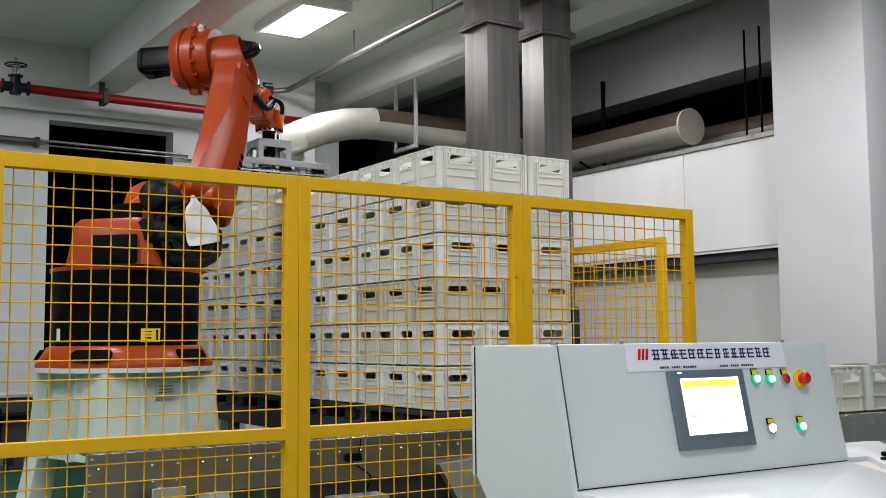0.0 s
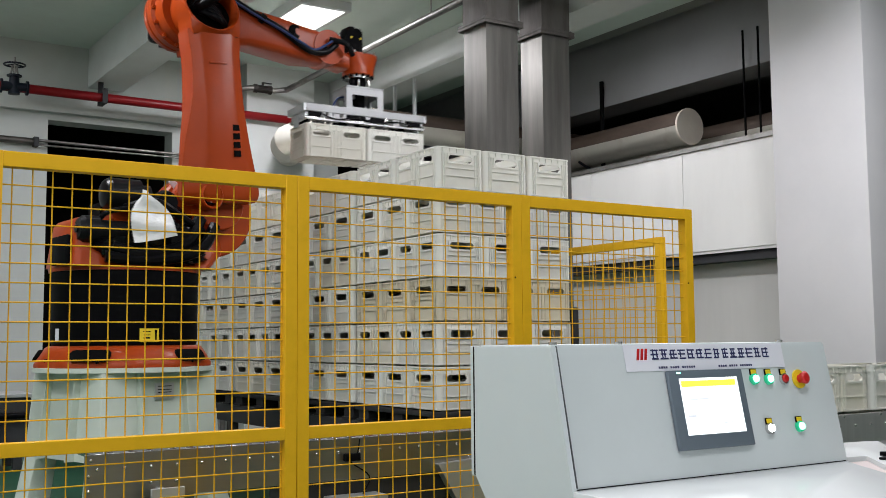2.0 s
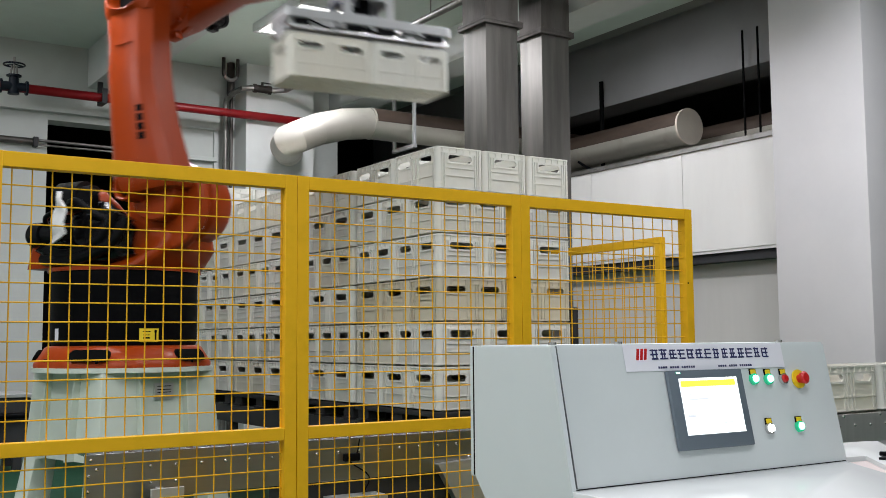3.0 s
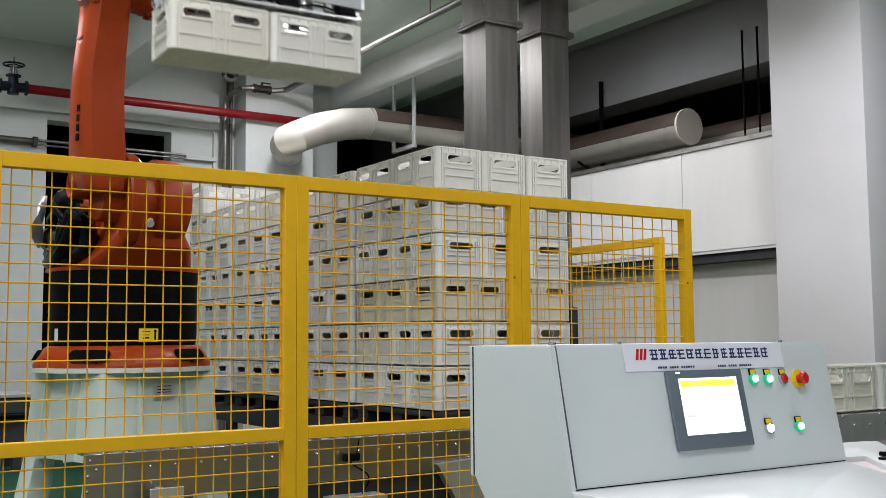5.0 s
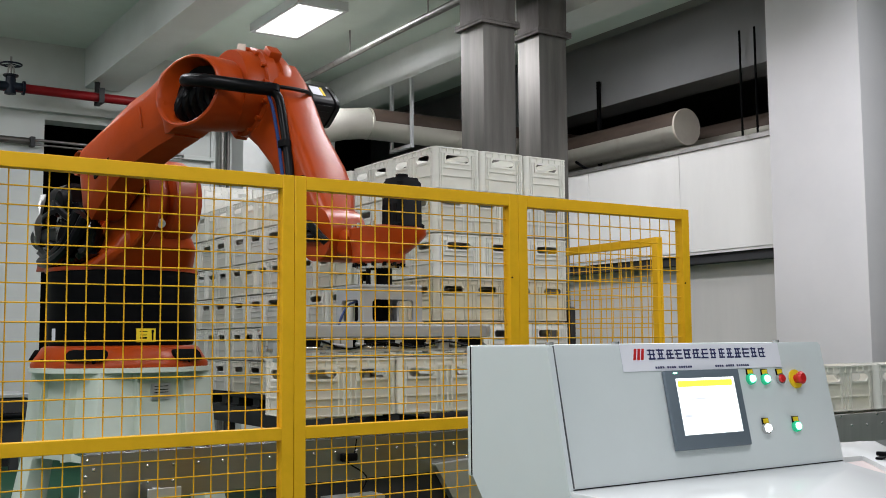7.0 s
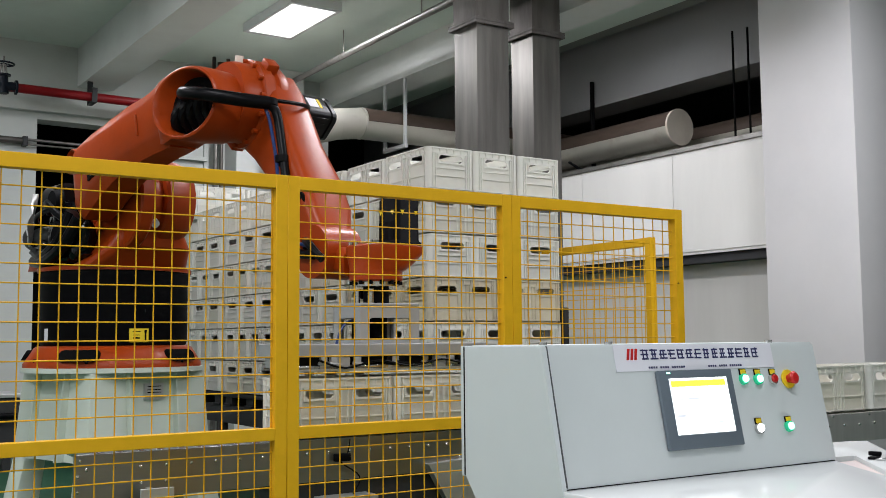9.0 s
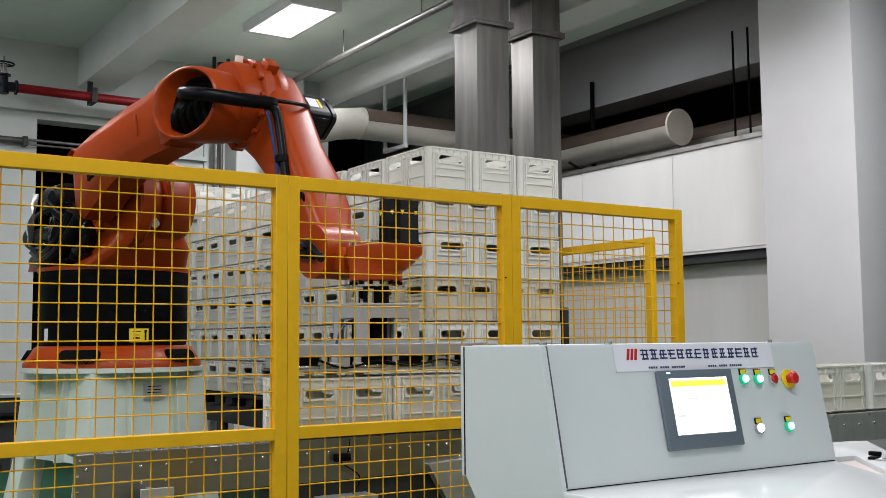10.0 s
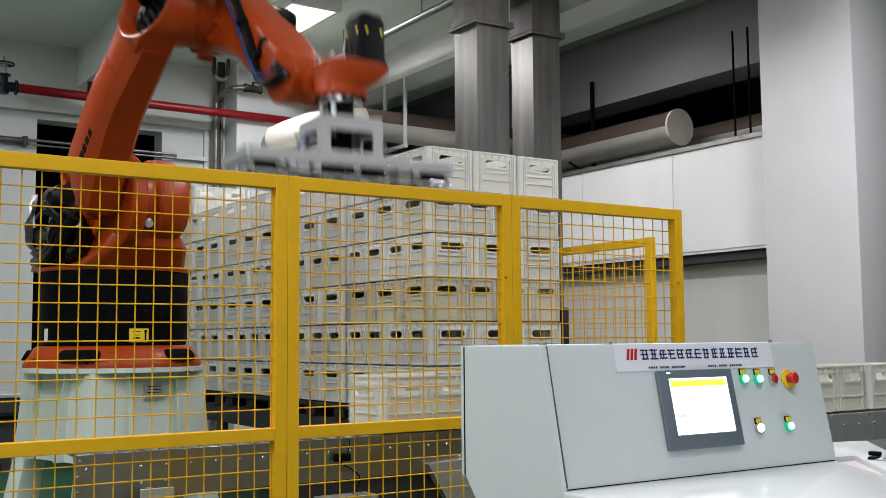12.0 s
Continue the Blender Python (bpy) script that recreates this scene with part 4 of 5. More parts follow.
ped = thing("robot_pedestal", "pale green enamelled steel robot pedestal on four feet", "pedestal", at=pose(RX, RY, 0))
bm = bmesh.new()
rod(bm, (0, 0, 1.035), (0, 0, 1.07), 0.675, seg=48)
part("top_plate", bm, M_PED, ped)
SQ = pose(0, 0, 0, 0, 0, 16)      # the pillar stands turned on the floor
bm = bmesh.new()
loft(bm, [[SQ @ Vector((a, b, z)) for a, b in rounded(h, h, 0.02, 2)] for h, z in ((0.53, 0.40), (0.485, 1.034))])
part("pillar", bm, M_PED, ped)
for turn in range(4):
    m = pose(0, 0, 0, 0, 0, 16 + 90 * turn)
    for q in (-0.2, 0.2):
        bm = bmesh.new()
        loft(bm, [[m @ Vector((q + d, r, z)) for d, r in ((-0.008, -0.46), (0.008, -0.46), (0.008, -e), (-0.008, -e))] for z, e in ((0.40, 0.60), (1.034, 0.53))])
        part("rib", bm, M_PED, ped)
for sx in (-1, 1):
    for sy in (-1, 1):
        bm = bmesh.new()
        loft(bm, [[SQ @ Vector((sx * 0.44 + a + sx * o, sy * 0.44 + b + sy * o, z)) for a, b in rounded(h, h, 0.02, 2)] for h, z, o in ((0.16, 0.0, 0.06), (0.16, 0.025, 0.06), (0.10, 0.05, 0.04), (0.09, 0.46, -0.012))])
        part("foot", bm, M_PED, ped)
bm = bmesh.new()
quad_box(bm, -0.065, 0.095, -0.518, -0.496, 0.83, 0.95, m=SQ)
pl = part("rating_plate", bm, M_ALU, ped, "small metal rating plate with bars")
for z in (0.925, 0.90, 0.88, 0.85):
    bm = bmesh.new()
    quad_box(bm, -0.045, 0.075, -0.5195, -0.5183, z, z + 0.006, m=SQ)
    part("bar", bm, M_GAP, pl)

rob = thing("palletising_robot", "orange and black palletising robot arm on a pale green pedestal", "robot", at=pose(RX, RY, 0))
# foot ring with slots between lugs
bm = bmesh.new()
rings = []
N = 48
for r, z in ((0.655, 1.071), (0.655, 1.10), (0.585, 1.215), (0.56, 1.23), (0.40, 1.23)):
    ring = []
    for k in range(N):
        a = 2 * math.pi * k / N
        rr = r + (0.02 * math.cos(10 * a) if r > 0.6 else 0)
        ring.append((rr * math.cos(a), rr * math.sin(a), z))
    rings.append(ring)
loft(bm, rings)
foot = part("foot_ring", bm, M_ORANGE, rob, "orange cast foot ring")
for k in range(5):
    bm = bmesh.new()
    a = radians(-129 + 72 * k)
    m = pose(0, 0, 0, 0, 0, math.degrees(a))
    rr = [(0.596, y, z) for y, z in rounded(0.15, 0.044, 0.04, 3)]
    loft(bm, [[m @ Vector((x + o - 0.55 * (z), y, z + 1.158)) for x, y, z in rr] for o in (0.0, 0.044)])
    part("slot", bm, M_GAP, foot, "dark slot in the foot ring")
for k in range(16):
    bm = bmesh.new()
    a = radians(-101 + 22.5 + 22.5 * k)
    p = Vector((0.62 * math.cos(a), 0.62 * math.sin(a), 0))
    rod(bm, p + Vector((0, 0, 1.1)), p + Vector((0, 0, 1.135)), 0.022, seg=6)
    part("bolt", bm, M_BLACK, foot)
bm = bmesh.new()
loft(bm, [[(r * math.cos(2 * math.pi * k / 48), r * math.sin(2 * math.pi * k / 48), z) for k in range(48)]
          for r, z in ((0.535, 1.231), (0.548, 1.26), (0.548, 1.70), (0.56, 1.74), (0.56, 1.785))])
drum = part("base_drum", bm, M_BLACK, rob, "black cast base drum")
for a, w, h, z, mt, nm in ((-88, 0.15, 0.10, 1.255, M_LAMPY, "warning_sticker"), (-168, 0.06, 0.09, 1.27, M_PAPER, "label")):
    bm = bmesh.new()
    rings = []
    for q in (0, 1):
        rings.append([(0.550 * math.cos(radians(a) + d), 0.550 * math.sin(radians(a) + d), z + q * h) for d in [(-w / 2 + w * i / 6) / 0.565 for i in range(7)]])
    for i in range(6):
        bm.faces.new([bm.verts.new(p) for p in (rings[0][i], rings[0][i + 1], rings[1][i + 1], rings[1][i])])
    st = part(nm, bm, mt, drum, "yellow warning sticker" if mt is M_LAMPY else "small white label")
    if mt is M_LAMPY:
        bm = bmesh.new()
        for d, z0, z1, ww in ((0.05, 1.27, 1.335, 0.014), (0.05, 1.325, 1.345, 0.02), (-0.02, 1.28, 1.292, 0.05), (-0.02, 1.305, 1.31, 0.05), (-0.02, 1.33, 1.335, 0.06)):
            rr = [radians(a) + (d + s * ww / 2) / 0.565 for s in (-1, 1)]
            bm.faces.new([bm.verts.new((0.5515 * math.cos(q), 0.5515 * math.sin(q), z)) for q, z in ((rr[0], z0), (rr[1], z0), (rr[1], z1), (rr[0], z1))])
        part("pictogram", bm, M_GAP, st)

DRX, DRZ = 0.565, 2.295            # shoulder gearbox
# turning column, in the column's own space: x forwards, y to the robot's left
column = new("column")
column.parent = rob
bm = bmesh.new()
rod(bm, (0, 0, 1.786), (0, 0, 1.815), 0.573, seg=48)
part("turntable", bm, M_ORANGE, column, "orange turntable plate")
bm = bmesh.new()
loft(bm, [[(cx + a, cy + b, z) for a, b in rounded(hx, hy, 0.12, 4)] for cx, cy, hx, hy, z in
          ((0.10, -0.05, 0.42, 0.42, 1.816), (0.24, -0.02, 0.44, 0.33, 1.95), (0.38, -0.02, 0.34, 0.23, 2.12), (0.5, -0.02, 0.22, 0.2, 2.34))])
part("casting", bm, M_ORANGE, column)
bm = bmesh.new()
loft(bm, [[(DRX + (0.035 if y < -0.07 else 0) + r * math.cos(2 * math.pi * k / 40), y, DRZ - (0.02 if y < -0.07 else 0) + r * math.sin(2 * math.pi * k / 40)) for k in range(40)]
          for r, y in ((0.335, -0.262), (0.35, -0.25), (0.35, -0.17), (0.335, -0.15), (0.25, -0.135), (0.255, -0.03), (0.295, -0.02), (0.312, 0.0), (0.312, 0.15), (0.285, 0.215), (0.17, 0.225))])
part("shoulder_drum", bm, M_ORANGE, column, "round orange shoulder gearbox")
bm = bmesh.new()
rod(bm, (DRX, 0.226, DRZ + 0.08), (DRX, 0.262, DRZ + 0.08), 0.15, 0.13, seg=24)
quad_box(bm, DRX - 0.09, DRX + 0.09, 0.262, 0.285, DRZ - 0.01, DRZ + 0.18, bevel=0.01)
part("end_cover", bm, M_BLACK, column, "black motor cover")
bm = bmesh.new()
rod(bm, (DRX - 0.19, -0.10, DRZ + 0.18), (DRX - 0.25, -0.10, DRZ + 0.25), 0.026, seg=14)
part("oil_cap", bm, M_PAPER, column, "white oil cap")
bm = bmesh.new()
rod(bm, (DRX + 0.185, -0.08, DRZ - 0.153), (DRX + 0.235, -0.08, DRZ - 0.195), 0.03, seg=14)
part("oil_cap", bm, M_PAPER, column, "white oil cap")
bm = bmesh.new()
loft(bm, [[(x, y, z) for x, y, z in [(-0.37 + a, -0.14 + b, zz) for a, b in rounded(hx, hy, 0.05, 3)]] for hx, hy, zz in ((0.20, 0.34, 1.816), (0.18, 0.31, 2.0), (0.165, 0.29, 2.13), (0.14, 0.26, 2.165))])
part("rear_box", bm, M_ORANGE, column, "orange rear housing")
bm = bmesh.new()
rings = []
for y, top, hx in ((0.30, 2.09, 0.13), (0.26, 2.14, 0.19), (0.15, 2.225, 0.21), (0.0, 2.335, 0.21), (-0.12, 2.42, 0.19), (-0.17, 2.40, 0.14)):
    rings.append([(-0.10 + a, y - 0.17, (1.82 + top) / 2 + b) for a, b in rounded(hx, (top - 1.82) / 2, 0.09, 4)])
loft(bm, rings)
part("rear_cowl", bm, M_ORANGE, column, "humped orange rear cowl")
box_part("cowl_window", (-0.318, -0.305, -0.29, -0.03, 2.18, 2.30), M_GAP, column, 0.004, "dark opening in the cowl")
bm = bmesh.new()
quad_box(bm, -0.60, -0.565, -0.40, -0.05, 1.825, 2.035, bevel=0.01)
part("connector_panel", bm, M_BLACK, column, "black connector panel")
bm = bmesh.new()
rod(bm, (0.02, -0.37, 2.355), (-0.06, -0.37, 2.355), 0.085, seg=22)
rod(bm, (-0.06, -0.37, 2.355), (-0.29, -0.37, 2.355), 0.122, seg=26)
rod(bm, (-0.29, -0.37, 2.355), (-0.325, -0.37, 2.355), 0.122, 0.10, seg=26)
rod(bm, (-0.325, -0.37, 2.355), (-0.34, -0.37, 2.355), 0.10, 0.055, seg=26)
part("shoulder_motor", bm, M_MOTOR, column, "black shoulder motor")
bm = bmesh.new()
rod(bm, (0.1, -0.44, 2.075), (-0.40, -0.44, 2.075), 0.075, seg=22)
rod(bm, (-0.39, -0.44, 2.075), (-0.50, -0.44, 2.075), 0.10, seg=22)
rod(bm, (-0.50, -0.44, 2.075), (-0.535, -0.44, 2.075), 0.10, 0.075, seg=22)
rod(bm, (-0.535, -0.44, 2.075), (-0.55, -0.44, 2.075), 0.03, seg=12)
part("shoulder_motor", bm, M_MOTOR, column, "black shoulder motor")
# black plastic film bundled round the motors
random.seed(12)
for cx, cz, rx, rz in ((-0.16, 1.95, 0.30, 0.11), (0.12, 2.08, 0.22, 0.24), (0.28, 2.02, 0.18, 0.2), (0.04, 1.89, 0.42, 0.075)):
    bm = bmesh.new()
    bmesh.ops.create_icosphere(bm, subdivisions=3, radius=1.0)
    for v in bm.verts:
        k = 1 + 0.10 * math.sin(7 * v.co.x + 3 * v.co.z) + 0.08 * math.sin(9 * v.co.z - 4 * v.co.x + cx * 9) + random.uniform(-0.03, 0.03)
        v.co = Vector((cx + v.co.x * rx * k, -0.43 + v.co.y * 0.12 * k, cz + v.co.z * rz * k))
    part("film_wrap", bm, M_FILMBLK, column, "black plastic film wrapped round the motor")
bm = bmesh.new()
rod(bm, (0.10, -0.50, 2.30), (0.10, -0.56, 2.30), 0.10, 0.08, seg=20)
rod(bm, (0.22, -0.50, 2.02), (0.22, -0.57, 2.02), 0.12, 0.10, seg=20)
part("connector_cap", bm, M_BLACK, column, "black connector caps")
bm = bmesh.new()
for pts, r in (([(-0.3, -0.5, 1.95), (-0.05, -0.54, 1.9), (0.25, -0.55, 2.0), (0.38, -0.52, 2.2)], 0.05),
               ([(-0.35, -0.5, 1.88), (0.0, -0.56, 1.86), (0.35, -0.57, 1.95), (0.5, -0.52, 2.15)], 0.045),
               ([(-0.2, -0.45, 2.25), (0.0, -0.55, 2.3), (0.2, -0.56, 2.2), (0.4, -0.52, 2.1)], 0.028),
               ([(-0.4, -0.4, 2.1), (-0.34, -0.5, 2.2), (-0.15, -0.53, 2.24), (0.1, -0.54, 2.25)], 0.02)):
    tube(bm, pts, r, 10, 6)
part("cable_loom", bm, M_RUBBER, column, "black cable loom")
# loose clear film bag tied over a connector
bm = bmesh.new()
rings = []
random.seed(5)
for i, w in enumerate((0.012, 0.035, 0.085, 0.12, 0.138, 0.145, 0.148, 0.15, 0.152)):
    d = (0.010, 0.014, 0.014, 0.012, 0.010, 0.008, 0.006, 0.005, 0.003)[i]
    ring = []
    for k in range(16):
        u, v = w * math.cos(2 * math.pi * k / 16), d * math.sin(2 * math.pi * k / 16) + 0.012 * math.sin(5 * i + k // 2)
        ring.append((-0.10 + 0.906 * u + 0.423 * v + 0.008 * i, -0.60 - 0.009 * i - 0.423 * u + 0.906 * v, 2.37 - 0.046 * i + 0.20 * u * min(i, 6) / 6 + random.uniform(-0.005, 0.005)))
    rings.append(ring)
loft(bm, rings)
part("film_bag", bm, M_BAG, column, "crumpled white plastic film bag")

# link arm, in its own space: x from shoulder to elbow, y to the left, z upwards or backwards
link = new("link_arm")
link.parent = rob
# stations along the arm: x, centre z, half depth, centre y, half width
LINK = [(-0.125, -0.043, 0.272, -0.40, 0.12), (-0.085, -0.035, 0.305, -0.405, 0.137), (0.0, -0.024, 0.309, -0.412, 0.146), (0.3, -0.012, 0.261, -0.432, 0.148), (0.6, -0.025, 0.215, -0.440, 0.146),
        (0.9, -0.038, 0.206, -0.428, 0.138), (1.03, -0.04, 0.216, -0.424, 0.134), (1.14, -0.043, 0.222, -0.421, 0.130)]
LINK = [(1.052 * r[0] + 0.012 - 0.05 * max(0.0, 0.6 - r[0]),) + r[1:] for r in LINK]
LH = L2 - 0.022
bm = bmesh.new()
rings = []
path = [smooth_path([Vector(r[:3]) for r in LINK], 4), smooth_path([Vector((r[3], r[4], 0)) for r in LINK], 4)]
for p, q in zip(*path):
    x, c, h = p
    cut = 0.075
    e = 0.08 * min(1, max(0, (0.75 - x) / 0.5))      # the back swells and rounds off towards the shoulder
    # the outer side has broad chamfers, the inner side small rounds
    out = [(q.y, -h + 0.03), (q.y, h - 0.03 - 1.2 * e), (q.y - 0.03 - 0.7 * e, h), (-q.y + 0.05 + e, h), (-q.y + 0.012, h - cut + 0.012 - 0.75 * e), (-q.y, h - cut - 0.02 - 0.75 * e), (-q.y, -h + cut + 0.03), (-q.y + 0.012, -h + cut), (-q.y + 0.055, -h), (q.y - 0.03, -h)]
    rings.append([(x, q.x + a, c + b) for a, b in out])
loft(bm, rings)
loft(bm, [[(-0.16 + q * math.cos(2 * math.pi * k / 36), yy, -0.05 + q * math.sin(2 * math.pi * k / 36)) for k in range(36)] for q, yy in ((0.19, -0.40), (0.20, -0.39), (0.20, -0.10))])
# lobe behind the pivot with a raised rim
loft(bm, [[(-0.105 + 1.15 * q * math.cos(2 * math.pi * k / 32), yy + (0.10 if q < 0.07 else 0.0), 0.09 + q * math.sin(2 * math.pi * k / 32)) for k in range(32)]
          for q, yy in ((0.086, -0.27), (0.092, -0.535), (0.09, -0.552), (0.084, -0.558), (0.076, -0.55), (0.069, -0.60), (0.067, -0.56))])
part("casting", bm, M_ORANGE, link, "curved orange cast link arm")
HZ = -0.045
tip = Matrix.Translation((LH, -0.475, HZ)) @ pose(0, 0, 0, 0, 0, 24)
# hollow head: a slanted round rim that runs into the arm
def head_ring(r, y, wide=False, back=None):
    ring = []
    for k in range(48):
        a = 2 * math.pi * k / 48
        c, s = math.cos(a), math.sin(a)
        q = r
        if wide and c < 0:
            q = max(r, min(0.25 / -c, 0.208 / max(abs(s), 0.01)))
        x = q * c
        front = max(-0.50 + 0.42 * x, -0.548 if wide else -0.59)
        ring.append((LH + x, front + y if back is None else back, HZ + q * s))
    return ring


bm = bmesh.new()
loft(bm, [head_ring(0.230, 0, back=-0.21), head_ring(0.234, 0, back=-0.300), head_ring(0.236, 0, True, back=-0.301), head_ring(0.238, 0.05, True), head_ring(0.233, 0.008, True), head_ring(0.222, 0.0),
          head_ring(0.214, 0.004), head_ring(0.206, 0.03), head_ring(0.20, 0, back=-0.22)], cap=False)
part("elbow_head", bm, M_ORANGE, link, "round hollow elbow head")
bm = bmesh.new()
rod(bm, tip @ Vector((0, 0.20, 0)), tip @ Vector((0, 0.10, 0)), 0.196, seg=36)
port = part("cable_port", bm, M_GAP, link, "dark round cable port")
for k in range(5):
    bm = bmesh.new()
    tube(bm, [tip @ Vector((-0.13 + 0.055 * k, 0.12, -0.13)), tip @ Vector((-0.12 + 0.05 * k, 0.03 + 0.012 * k, -0.08 + 0.01 * k)), tip @ Vector((-0.05 + 0.04 * k, 0.035, 0.03)), tip @ Vector((0.05, 0.11, 0.11))], 0.03, 8, 4)
    part("cable", bm, M_RUBBER, port, "black cable looped in the port")
for k in range(8):
    a = radians(200 + 20 * k)
    bm = bmesh.new()
    rod(bm, tip @ Vector((0.165 * math.cos(a), 0.13, 0.165 * math.sin(a))), tip @ Vector((0.165 * math.cos(a), 0.115, 0.165 * math.sin(a))), 0.013, seg=6)
    part("bolt", bm, M_ORANGE, port)
for k in range(4):
    bm = bmesh.new()
    quad_box(bm, 0.20 + 0.068 * k, 0.248 + 0.068 * k, -0.5865, -0.572, -0.162, -0.105)
    part("name_bar", bm, M_GAP, link, "dark plain bar in place of lettering")
bm = bmesh.new()
quad_box(bm, 0.93, 0.945, -0.578, -0.570, -0.10, 0.05, bevel=0.002)
part("casting_rib", bm, M_ORANGE, link)
bm = bmesh.new()
quad_box(bm, 0.06, 0.072, -0.5665, -0.5555, -0.09, 0.05, bevel=0.002)
part("casting_rib", bm, M_ORANGE, link)
bm = bmesh.new()
rod(bm, (-0.105, -0.45, 0.09), (-0.105, -0.515, 0.09), 0.064, 0.06, seg=28)
cap = part("shoulder_cap", bm, M_BLACK, link, "black bolted cap in the lobe's socket")
for k in range(6):
    bm = bmesh.new()
    c, d = -0.105 + 0.042 * math.cos(k * 1.047), 0.09 + 0.042 * math.sin(k * 1.047)
    rod(bm, (c, -0.515, d), (c, -0.522, d), 0.007, seg=6)
    part("bolt", bm, M_CHROME, cap)

# forearm, in its own space: x from elbow to wrist
fore = new("forearm")
fore.parent = rob
bm = bmesh.new()
loft(bm, [[(r * math.cos(2 * math.pi * k / 40), y, r * math.sin(2 * math.pi * k / 40)) for k in range(40)]
          for r, y in ((0.25, -0.219), (0.26, -0.18), (0.26, -0.09), (0.29, -0.08), (0.29, -0.01), (0.265, 0.0), (0.265, 0.03), (0.28, 0.04), (0.28, 0.09), (0.25, 0.14), (0.16, 0.16))])
part("elbow_gearbox", bm, M_ORANGE, fore, "round orange elbow gearbox")
bm = bmesh.new()
rings = []
for x, cy, cz, hw, hh in ((-0.02, 0.08, 0.0, 0.15, 0.25), (0.15, 0.08, 0.01, 0.15, 0.24), (0.35, 0.07, 0.03, 0.15, 0.20), (0.6, 0.05, 0.04, 0.145, 0.165),
                          (0.9, 0.045, 0.02, 0.165, 0.16), (1.1, 0.03, -0.005, 0.165, 0.155), (1.295, -0.02, -0.01, 0.125, 0.145), (1.42, -0.02, -0.01, 0.10, 0.10)):
    rings.append([(x, cy + a, cz + b) for a, b in rounded(hw, hh, 0.06, 3)])
loft(bm, rings)
rod(bm, (L3, -0.15, 0), (L3, 0.10, 0), 0.155, seg=32)
part("casting", bm, M_ORANGE, fore, "tapered orange cast forearm")
for a in (-8, 172, 60):
    bm = bmesh.new()
    m = pose(0, 0.0, 0, 0, a, 0)
    quad_box(bm, -0.045, 0.045, -0.045, 0.045, 0.25, 0.33, bevel=0.010, m=m)
    part("lug", bm, M_ORANGE, fore, "square lifting lug")
for k in range(14):
    a = 2 * math.pi * k / 14
    bm = bmesh.new()
    rod(bm, (0.272 * math.cos(a), -0.112, 0.272 * math.sin(a)), (0.272 * math.cos(a), -0.08, 0.272 * math.sin(a)), 0.016, seg=8)
    part("bolt", bm, M_ORANGE, fore)
bm = bmesh.new()
loft(bm, [[(0.05 + a, y, 0.02 + b) for a, b in rounded(h, h, 0.05, 3)] for h, y in ((0.13, 0.155), (0.13, 0.22), (0.115, 0.23), (0.115, 0.49), (0.105, 0.495), (0.105, 0.505), (0.115, 0.51), (0.115, 0.54), (0.095, 0.56))])
mot = part("elbow_motor", bm, M_MOTOR, fore, "black elbow motor")
for k in range(4):
    box_part("cooling_rib", (-0.045 + 0.05 * k, -0.015 + 0.05 * k, 0.26, 0.47, -0.0985, -0.0945), M_MOTOR, fore)
    box_part("cooling_rib", (0.1645, 0.1675, 0.26, 0.47, -0.07 + 0.05 * k, -0.04 + 0.05 * k), M_MOTOR, fore)
box_part("motor_plug", (0.02, 0.09, 0.42, 0.50, -0.135, -0.094), M_MOTOR, fore, 0.008, "black cable plug under the motor")
bm = bmesh.new()
rod(bm, (0.055, 0.36, -0.12), (0.055, 0.42, -0.12), 0.016, seg=10)
part("cable_gland", bm, M_RUBBER, fore)
box_part("motor_label", (0.0, 0.09, 0.34, 0.42, 0.1355, 0.138), M_PAPER, mot, label="white motor label")
box_part("warning_label", (0.0, 0.09, 0.425, 0.445, 0.1355, 0.138), M_LAMPY, mot, label="yellow warning label")
bm = bmesh.new()
tube(bm, [(-0.03, -0.33, -0.06), (-0.02, -0.46, -0.02), (0.06, -0.54, 0.05), (0.17, -0.50, 0.14), (0.25, -0.38, 0.20), (0.30, -0.24, 0.24), (0.32, -0.14, 0.26)], 0.042, 12, 6)
part("dress_pack", bm, M_RUBBER, fore, "thick black cable dress pack")
bm = bmesh.new()
tube(bm, [(0.30, -0.2, 0.25), (0.34, -0.13, 0.255), (0.40, -0.10, 0.23), (0.6, -0.11, 0.15), (0.85, -0.14, 0.06), (1.05, -0.16, -0.05), (1.18, -0.18, -0.09), (1.30, -0.185, -0.06), (1.40, -0.18, 0.03)], 0.028, 12, 6)
part("dress_pack", bm, M_RUBBER, fore, "thick black cable dress pack")
bm = bmesh.new()
tube(bm, [(0.05, -0.38, 0.02), (0.22, -0.44, 0.20), (0.28, -0.24, 0.22), (0.34, -0.15, 0.22), (0.6, -0.15, 0.125), (0.85, -0.18, 0.035), (1.05, -0.19, -0.04), (1.18, -0.2, -0.07), (1.34, -0.2, 0.04)], 0.011, 8, 6)
part("air_hose", bm, M_BLUE, fore, "blue air hose")
bm = bmesh.new()
tube(bm, [(0.30, -0.16, 0.27), (0.31, 0.02, 0.285), (0.27, 0.17, 0.25), (0.2, 0.26, 0.16), (0.14, 0.32, 0.10)], 0.013, 8, 6)
part("motor_cable", bm, M_RUBBER, fore)
for x, z in ((0.32, 0.27), (0.68, 0.125), (1.0, 0.02), (1.3, -0.02)):
    bm = bmesh.new()
    rod(bm, (x - 0.02, -0.125, z), (x + 0.02, -0.13, z - 0.02), 0.042, seg=14)
    part("hose_clamp", bm, M_BLACK, fore)
bm = bmesh.new()
